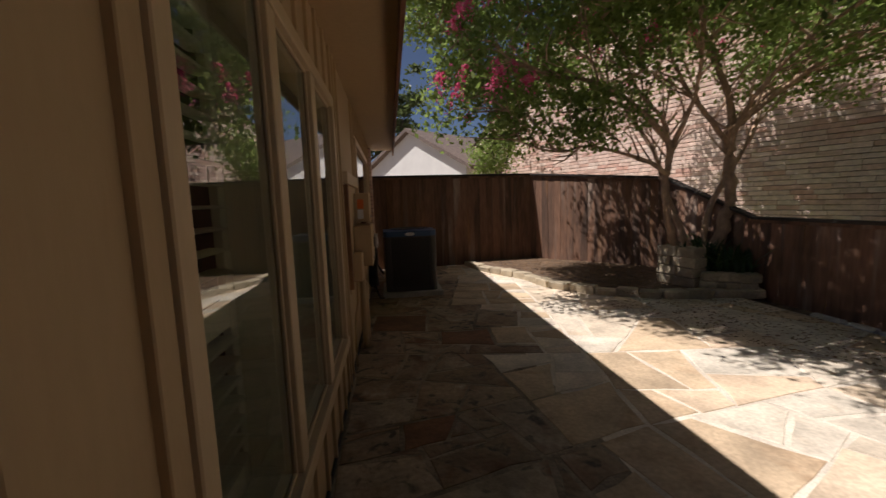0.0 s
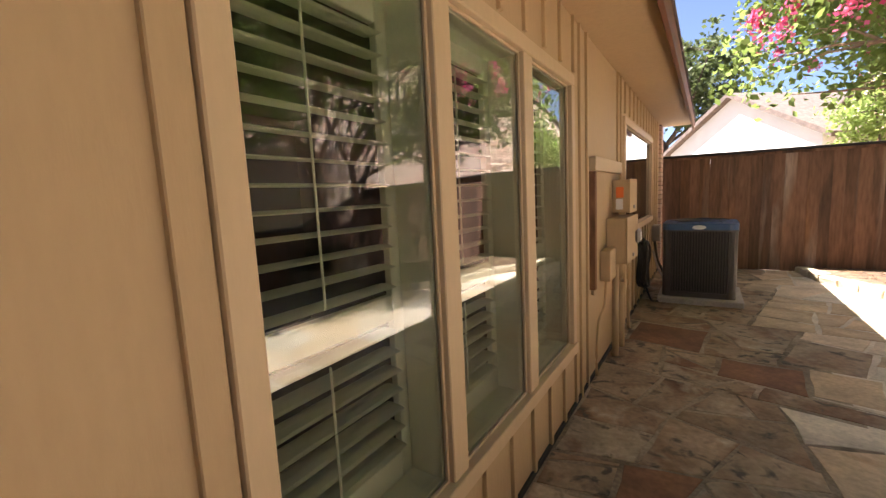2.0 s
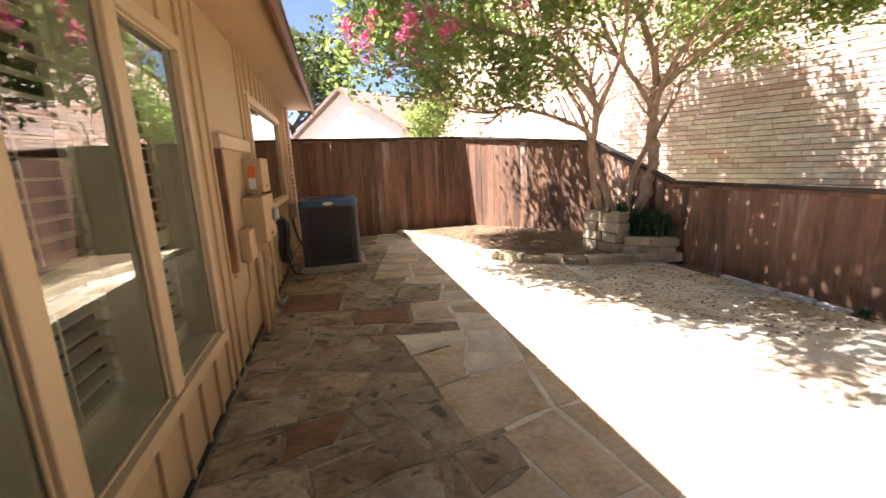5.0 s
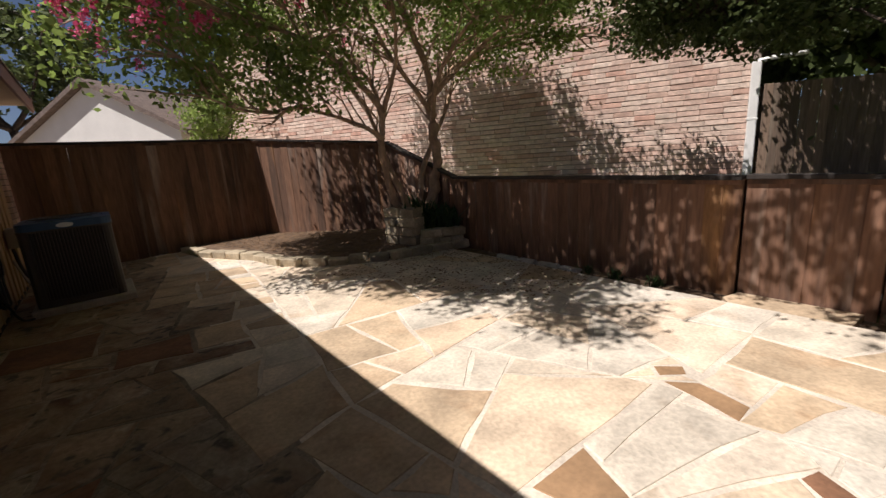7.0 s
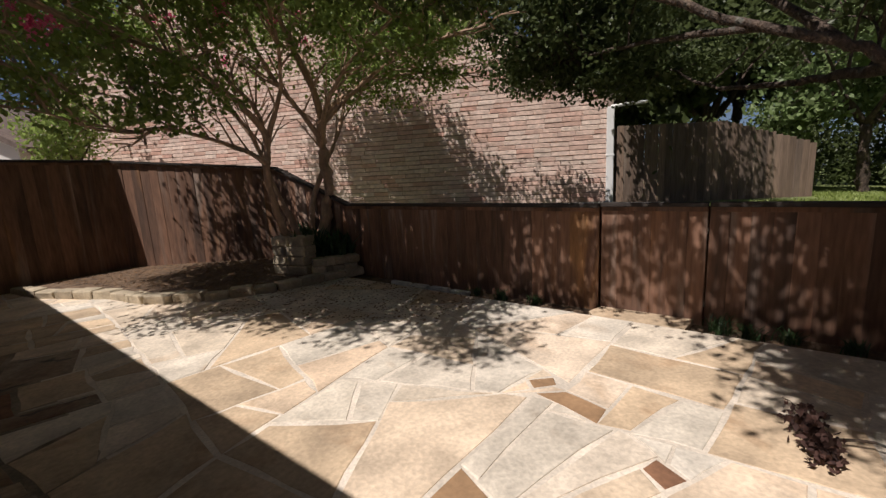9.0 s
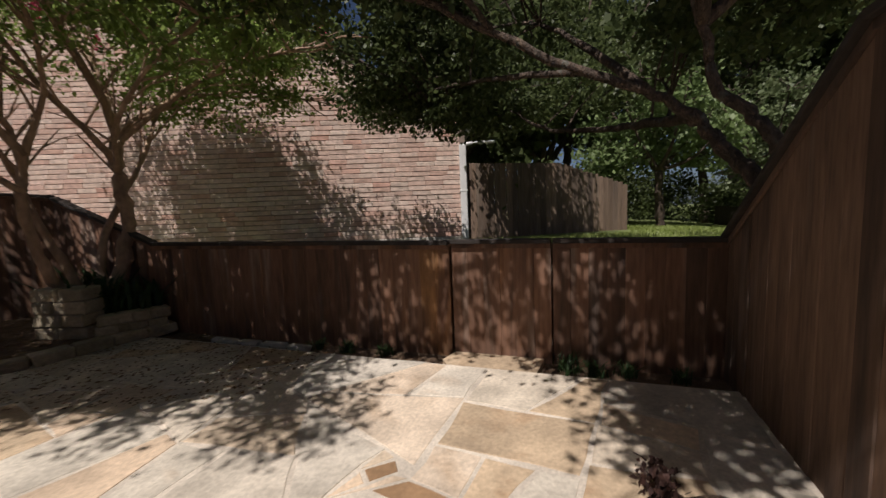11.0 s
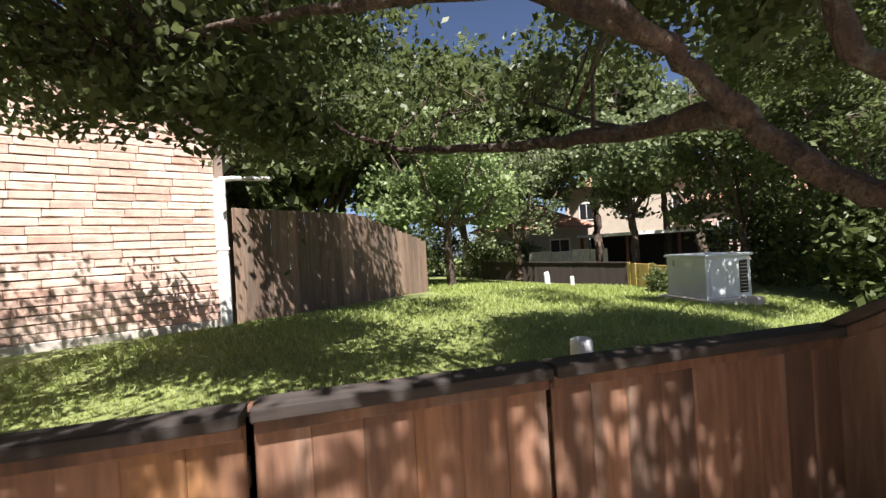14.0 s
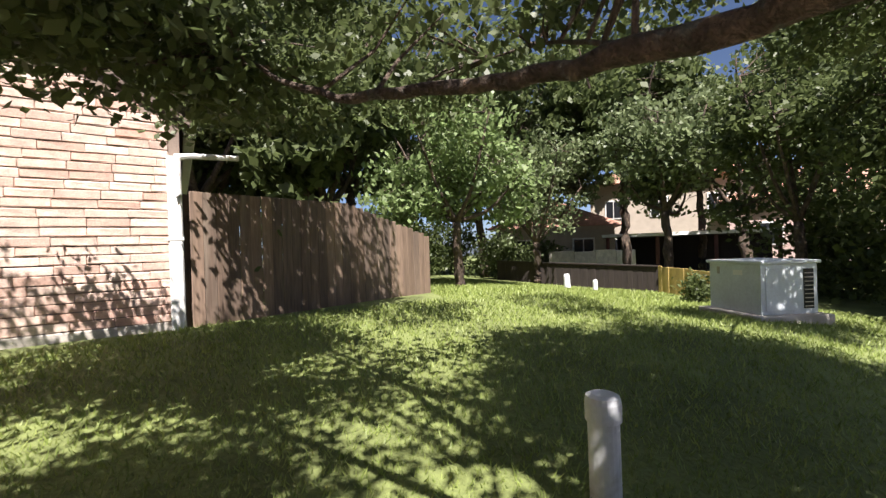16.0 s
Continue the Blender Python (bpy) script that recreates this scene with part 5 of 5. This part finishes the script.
# fallen branch with dead leaves on the patio
fb = empty("fallen_branch", 3.18, -0.27, 0.0)
tagged(fb, "fallen branch with dark dried leaves lying on the patio", "branch")
bm = bmesh.new()
tube(bm, smooth_path([(0.16, 0.05, 0.02), (0.02, -0.02, 0.03), (0.06, -0.2, 0.05), (0.02, -0.36, 0.012), (-0.12, -0.5, 0.008)], 3), [0.009, 0.009, 0.008, 0.008, 0.008, 0.007, 0.007, 0.006, 0.006, 0.005, 0.005, 0.004, 0.004], 6)
part("stick", bm, BARK_O, fb)
rr = np.random.RandomState(44)
t = rr.uniform(size=(420, 1))
c = np.array((0.18, 0.06, 0.05)) * (1 - t) + np.array((-0.20, -0.02, 0.04)) * t + rr.normal(size=(420, 3)) * (0.035, 0.035, 0.028)
c[:, 2] = np.abs(c[:, 2]) + 0.016
leaves("dead_leaves", c, 0.028, DEAD_LEAF, fb, 45, 0.0, 1.5)["kind"] = "stuff"

# ---- electrical equipment on the house wall ----
eq = empty("meter_board", WX, 4.0, 0.7)
tagged(eq, "tan painted meter board with timber surround on the house wall", "electrical board")
part("side_board", one_box(0.0, 0.045, -0.62, -0.57, 0.0, 0.857, 0.004), RUST_WOOD, eq, "rust-stained timber edge")
part("top_board", one_box(0.0, 0.05, -0.62, 0.42, 0.86, 0.96, 0.005), TRIM, eq)
part("back_board", one_box(0.0, 0.022, -0.565, 0.42, -0.05, 0.86, 0.003), SIDING, eq)

def cabinet(name, label, y0, y1, z0, z1, d, x0=0.024, material=SIDING, lid=True):
    c = empty(name, WX + x0, (y0 + y1) / 2, z0)
    tagged(c, label, "electrical box")
    w, h = y1 - y0, z1 - z0
    part("body", one_box(0, d, -w / 2, w / 2, 0, h, 0.006), material, c)
    if lid:
        part("door", one_box(d, d + 0.012, -w / 2 - 0.006, w / 2 + 0.006, -0.004, h + 0.006, 0.004), material, c)
        part("latch", one_box(d + 0.012, d + 0.024, -0.02, 0.02, 0.03, 0.06, 0.003), GREY_METAL, c)
    return c

b1 = cabinet("breaker_box", "tan painted metal breaker box with an orange sticker", 4.12, 4.50, 1.22, 1.50, 0.13)
part("sticker", one_box(0.03, 0.09, -0.194, -0.1915, 0.13, 0.22), ORANGE, b1, "orange warning sticker")
part("sticker", one_box(0.03, 0.085, -0.194, -0.1915, 0.03, 0.12), PALE, b1, "pale paper label")
b2 = cabinet("meter_box", "large tan painted metal meter box", 3.86, 4.42, 0.82, 1.19, 0.15)
part("dial_cover", one_box(0.162, 0.20, 0.12, 0.26, 0.12, 0.25, 0.02), GREY_METAL, b2, "grey meter cover")
part("dial", one_box(0.2, 0.204, 0.15, 0.23, 0.15, 0.22), PALE, b2)
cabinet("junction_box", "small tan painted junction box", 3.62, 3.84, 0.72, 0.96, 0.08, lid=False)
cabinet("junction_box", "small grey junction box low on the wall", 7.25, 7.45, 0.62, 0.86, 0.09, material=GREY_METAL)

def conduit(pts, r, material=SIDING, label="tan painted conduit running down the wall"):
    bm = bmesh.new()
    tube(bm, smooth_path(pts, 4), [r] * ((len(pts) - 1) * 4 + 1), 8)
    ob = part("conduit", bm, material, smooth=True)
    tagged(ob, label, "conduit", "conduits on the house wall")

X = WX + 0.075
conduit([(X, 3.98, 0.82), (X, 3.98, 0.4), (X, 3.98, 0.0)], 0.028)
conduit([(X, 4.22, 0.82), (X, 4.22, 0.5), (X, 4.24, 0.0)], 0.034)
conduit([(WX + 0.05, 3.73, 0.72), (WX + 0.04, 3.7, 0.5), (WX + 0.03, 3.55, 0.42), (WX + 0.025, 3.5, 0.2), (WX + 0.025, 3.5, 0.0)], 0.010)
conduit([(WX + 0.06, 4.75, 0.8), (WX + 0.06, 4.75, 0.3), (WX + 0.06, 4.8, 0.0)], 0.016)
conduit([(WX + 0.05, 7.3, 0.62), (WX + 0.10, 7.2, 0.35), (-0.16, 6.9, 0.22)], 0.02, BLACK_RUBBER, "black insulated pipe from wall to air conditioner")
conduit([(WX + 0.05, 7.1, 0.5), (WX + 0.13, 7.0, 0.25), (-0.16, 6.8, 0.17)], 0.014, GREY_METAL, "grey flexible conduit from wall to air conditioner")

# coil of black hose on the wall
hose = empty("garden_hose", WX + 0.10, 5.45, 0.62)
tagged(hose, "black garden hose coiled on a wall hook", "hose")
rg = random.Random(3)
for k in range(6):
    bm = bmesh.new()
    ry, rz, ox = rg.uniform(0.10, 0.15), rg.uniform(0.22, 0.30), -0.03 + 0.018 * k
    pts = [(ox + 0.01 * math.sin(a * 0.9), ry * math.cos(a * math.pi / 10), rz * math.sin(a * math.pi / 10) - 0.05) for a in range(21)]
    tube(bm, pts, [0.011] * 21, 7, cap=False)
    part("coil", bm, BLACK_RUBBER, hose, smooth=True)
part("hook", one_box(-0.10, 0.07, -0.05, 0.05, 0.16, 0.2, 0.01), BLACK_RUBBER, hose)
conduit([(WX + 0.1, 5.55, 0.4), (WX + 0.16, 5.7, 0.12), (WX + 0.2, 5.95, 0.02), (WX + 0.3, 6.1, 0.015)], 0.011, BLACK_RUBBER, "loose end of the black hose on the paving")

# brick pier at the house corner
pier = empty("brick_pier", -0.42, 8.42, 0)
tagged(pier, "narrow brick pier at the corner of the house", "pier")
part("core", one_box(-0.10, 0.085, -0.112, 0.18, -0.05, 2.46), BRICK_MORTAR, pier)
for row in range(32):
    z = 0.0 + row * 0.0765
    for y0, y1 in (((-0.12, 0.07), (0.08, 0.19)) if row % 2 else ((-0.12, -0.01), (0.0, 0.19))):
        part("brick", one_box(-0.02, 0.092, y0, y1, z, z + 0.066, 0.003), BRICK, pier)

# ---- on the lawn ----
gz = ground_z(6.2, -0.66)
pipe = empty("pipe_stub", 6.2, -0.63, gz)
tagged(pipe, "white plastic pipe stub with cap standing in the lawn", "pipe")
bm = bmesh.new()
tube(bm, [(0, 0, -0.05), (0.004, 0, 0.70 - gz)], [0.068, 0.068], 20)
part("tube", bm, PVC, pipe, smooth=False)
bm = bmesh.new()
tube(bm, [(0.004, 0, 0.64 - gz), (0.004, 0, 0.72 - gz), (0.004, 0, 0.745 - gz), (0.004, 0, 0.755 - gz)], [0.078, 0.078, 0.072, 0.05], 20)
part("cap", bm, PVC, pipe, "weathered round cap")

ub = empty("equipment_enclosure", 9.85, -5.6, ground_z(9.85, -5.6) + 0.08, -6)
ub.matrix_basis = ub.matrix_basis @ Matrix.Diagonal((0.88, 0.88, 0.95, 1))
tagged(ub, "white painted equipment enclosure with flat lid on the lawn", "enclosure")
part("slab", one_box(-0.72, 0.66, -0.62, 0.66, -0.35, 0.04, 0.01), CONCRETE, ub)
part("body", one_box(-0.56, 0.56, -0.5, 0.5, 0.04, 0.80, 0.012), BOX_PAINT, ub)
part("lid", one_box(-0.60, 0.60, -0.54, 0.54, 0.80, 0.85, 0.012), BOX_PAINT, ub)
part("side_panel", one_box(-0.574, -0.56, -0.12, 0.42, 0.10, 0.74, 0.004), BOX_PAINT, ub)
vent = part("vent", one_box(-0.572, -0.56, -0.42, -0.24, 0.12, 0.72, 0.004), DARK_WIN, ub, "dark louvred vent")
for k in range(9):
    part("vent_slat", one_box(-0.580, -0.572, -0.41, -0.25, 0.15 + 0.062 * k, 0.163 + 0.062 * k, 0.002), GREY_METAL, vent)
part("hasp", one_box(0.30, 0.36, 0.5, 0.512, 0.62, 0.74, 0.002), GREY_METAL, ub)
part("corner_trim", one_box(-0.57, -0.54, 0.49, 0.51, 0.04, 0.80, 0.003), BOX_PAINT, ub)
part("label_plate", one_box(-0.2, 0.0, 0.5, 0.503, 0.62, 0.70), PALE, ub)

def stub(x, y, h, r, tilt):
    z = ground_z(x, y)
    bm = bmesh.new()
    tube(bm, [(0, 0, -0.1), (0, 0, h * 0.85), (0, 0, h)], [r, r, r * 0.7], 12)
    ob = part("marker_post", bm, PVC)
    ob.matrix_basis = pose(x, y, z, 0, tilt, 0)
    tagged(ob, "short white marker post on the lawn", "post", "white marker posts")

stub(15.0, -5.1, 0.42, 0.085, 7)
stub(14.2, -5.45, 0.30, 0.06, 0)

# dark board fence, yellow boards and houses along the far side
fence("fence", (19.5, -4.6), (14.2, -7.3), (0.85, 0.75), -0.3, "dark low board fence across the far side of the lawn", FENCE_DARK, rails=False)
fence("fence", (14.2, -7.3), (12.1, -7.12), (0.76, 0.70), -0.4, "yellow-brown board fence beside the enclosure", YELLOW_WALL, rails=False, cap=False)
lawn_shrub = empty("round_shrub", 12.1, -6.55, ground_z(12.1, -6.55))
tagged(lawn_shrub, "small dark rounded shrub before the yellow boards", "shrub")
leaves("foliage", np.random.RandomState(2).normal(size=(1500, 3)) * (0.14, 0.14, 0.16) + (0, 0, 0.24), 0.05, LEAF_O, lawn_shrub, 3)

def far_house(name, label, x, y, w, d, h, rise, rz, wall_m, roof_m, windows):
    z = -0.6
    ho = empty(name, x, y, z, rz)
    tagged(ho, label, "house")
    part("wall", one_box(-w / 2, w / 2, 0, d, 0, h), wall_m, ho)
    bm = bmesh.new()
    o = 0.5
    lo = [bm.verts.new(p) for p in ((-w / 2 - o, -o, h), (w / 2 + o, -o, h), (w / 2 + o, d + o, h), (-w / 2 - o, d + o, h))]
    hi = [bm.verts.new(p) for p in ((-w / 2 + d / 2, d / 2, h + rise), (w / 2 - d / 2, d / 2, h + rise))]
    bm.faces.new(lo[::-1])
    bm.faces.new((lo[0], lo[1], hi[1], hi[0]))
    bm.faces.new((lo[1], lo[2], hi[1]))
    bm.faces.new((lo[2], lo[3], hi[0], hi[1]))
    bm.faces.new((lo[3], lo[0], hi[0]))
    part("roof", bm, roof_m, ho)
    for wx, wz in windows:
        win = part("window", one_box(wx - 0.55, wx + 0.55, -0.06, -0.003, wz, wz + 1.3, 0.01), WHITE, ho)
        part("pane", one_box(wx - 0.47, wx - 0.02, -0.068, -0.06, wz + 0.08, wz + 1.22), DARK_WIN, win)
        part("pane", one_box(wx + 0.02, wx + 0.47, -0.068, -0.06, wz + 0.08, wz + 1.22), DARK_WIN, win)

far_house("red_roofed_house", "low house with red tiled roof beyond the lawn", 24.6, -9.4, 6.0, 6.0, 2.9, 1.7, -118, STUCCO, TILE_ROOF, ((-1.4, 1.0), (1.5, 1.0)))
far_house("stucco_house", "two-storey beige stucco house behind trees", 28.0, -19.0, 9.5, 7.0, 6.0, 2.0, -135, STUCCO, TILE_ROOF, ((-3.2, 3.6), (-0.4, 3.6), (2.8, 3.6), (-2.8, 1.0), (2.2, 1.0)))
far_house("pink_house", "pale pink stucco house behind dark shrubs", 21.0, -23.5, 10.0, 7.0, 4.2, 2.0, -145, STUCCO_PINK, TILE_ROOF, ((-3.0, 1.6), (0.2, 1.6), (3.2, 1.6)))
garden_wall = empty("garden_wall", 20.0, -7.0, -0.6, -78)
tagged(garden_wall, "low pale rendered garden wall beyond the dark fence", "wall")
for k in range(4):
    part("panel", one_box(k * 1.15, k * 1.15 + 1.13, -0.09, 0.09, 0, 1.72 - 0.05 * (k % 2), 0.02), PALE_STONE, garden_wall)
carport = empty("carport", 20.0, -13.3, -0.4, -133)
tagged(carport, "dark flat-roofed carport beyond the low fence", "carport")
part("roof", one_box(-3.4, 3.4, 0, 4.2, 2.02, 2.16, 0.02), FENCE_DARK, carport)
part("fascia", one_box(-3.42, 3.42, -0.04, -0.002, 2.04, 2.19, 0.008), WHITE, carport, "white painted roof edge")
for px in (-3.2, -1.1, 1.1, 3.2):
    part("post", one_box(px - 0.07, px + 0.07, 0.1, 0.24, 0, 2.02, 0.01), MAROON, carport, "dull maroon post")
part("back_wall", one_box(-3.4, 3.4, 4.0, 4.1, 0, 2.02), FENCE_DARK, carport)

# hedge and undergrowth that closes the far side
hedge = empty("hedge", 0, 0, 0)
tagged(hedge, "dense dark undergrowth along the far side of the lawn", "undergrowth", kind="stuff")
r = np.random.RandomState(15)
cl = []
for (ax, ay), (bx, by), n, h in (((14.8, -0.3), (18.5, 1.5), 110, 1.6), ((17.5, 1.0), (23, -3.5), 150, 2.0), ((9.0, -8.6), (13, -10.5), 130, 2.2), ((7.6, -7.2), (9.0, -8.6), 60, 1.7), ((23, -3), (26, -8), 90, 2.0), ((20.6, -4.6), (22.5, -8.5), 70, 1.5), ((11.6, 2.2), (13.7, 0.2), 50, 1.5),):
    for _ in range(n):
        t = r.uniform()
        x, y = ax + (bx - ax) * t + r.normal() * 0.35, ay + (by - ay) * t + r.normal() * 0.35
        cl.append(np.array((x, y, ground_z(x, y) + r.uniform(0.1, h))) + r.normal(size=(55, 3)) * 0.24)
leaves("foliage", np.concatenate(cl), 0.10, LEAF_O, hedge, 16)

# grass blades
r = np.random.RandomState(19)
n1 = 110000
x = 4.95 + 12.0 * r.uniform(size=n1) ** 1.9
y = r.uniform(-7.5, 4.6, n1)
keep = ~((x - 10.05) * 0.93 + (y - 2.5) * 0.37 > -0.02)
far = (y - 2.3) * 2.78 + (x - 10.12) * 3.25 < 0
keep = np.where(y > -0.95, keep & far, True)
x, y = x[keep], y[keep]
z = np.array([ground_z(a, b) for a, b in zip(x, y)])
nb = len(x)
hgt = r.uniform(0.022, 0.055, nb) * (1 + (x - 5) * 0.05)
ang = r.uniform(0, 2 * math.pi, nb)
wd = 0.0035 * (1 + (x - 5) * 0.35)
lean = r.uniform(0.2, 1.0, nb) * hgt
la = r.uniform(0, 2 * math.pi, nb)
v = np.empty((nb, 3, 3))
v[:, 0] = np.stack([x - np.cos(ang) * wd, y - np.sin(ang) * wd, z - 0.004], 1)
v[:, 1] = np.stack([x + np.cos(ang) * wd, y + np.sin(ang) * wd, z - 0.004], 1)
v[:, 2] = np.stack([x + np.cos(la) * lean, y + np.sin(la) * lean, z + hgt], 1)
me = bpy.data.meshes.new("grass")
me.vertices.add(3 * nb)
me.vertices.foreach_set("co", v.ravel())
me.loops.add(3 * nb)
me.loops.foreach_set("vertex_index", np.arange(3 * nb))
me.polygons.add(nb)
me.polygons.foreach_set("loop_start", np.arange(0, 3 * nb, 3))
me.update(calc_edges=True)
me.materials.append(GRASS)
tagged(new("grass", me), "short bright green lawn grass", "grass", kind="stuff")
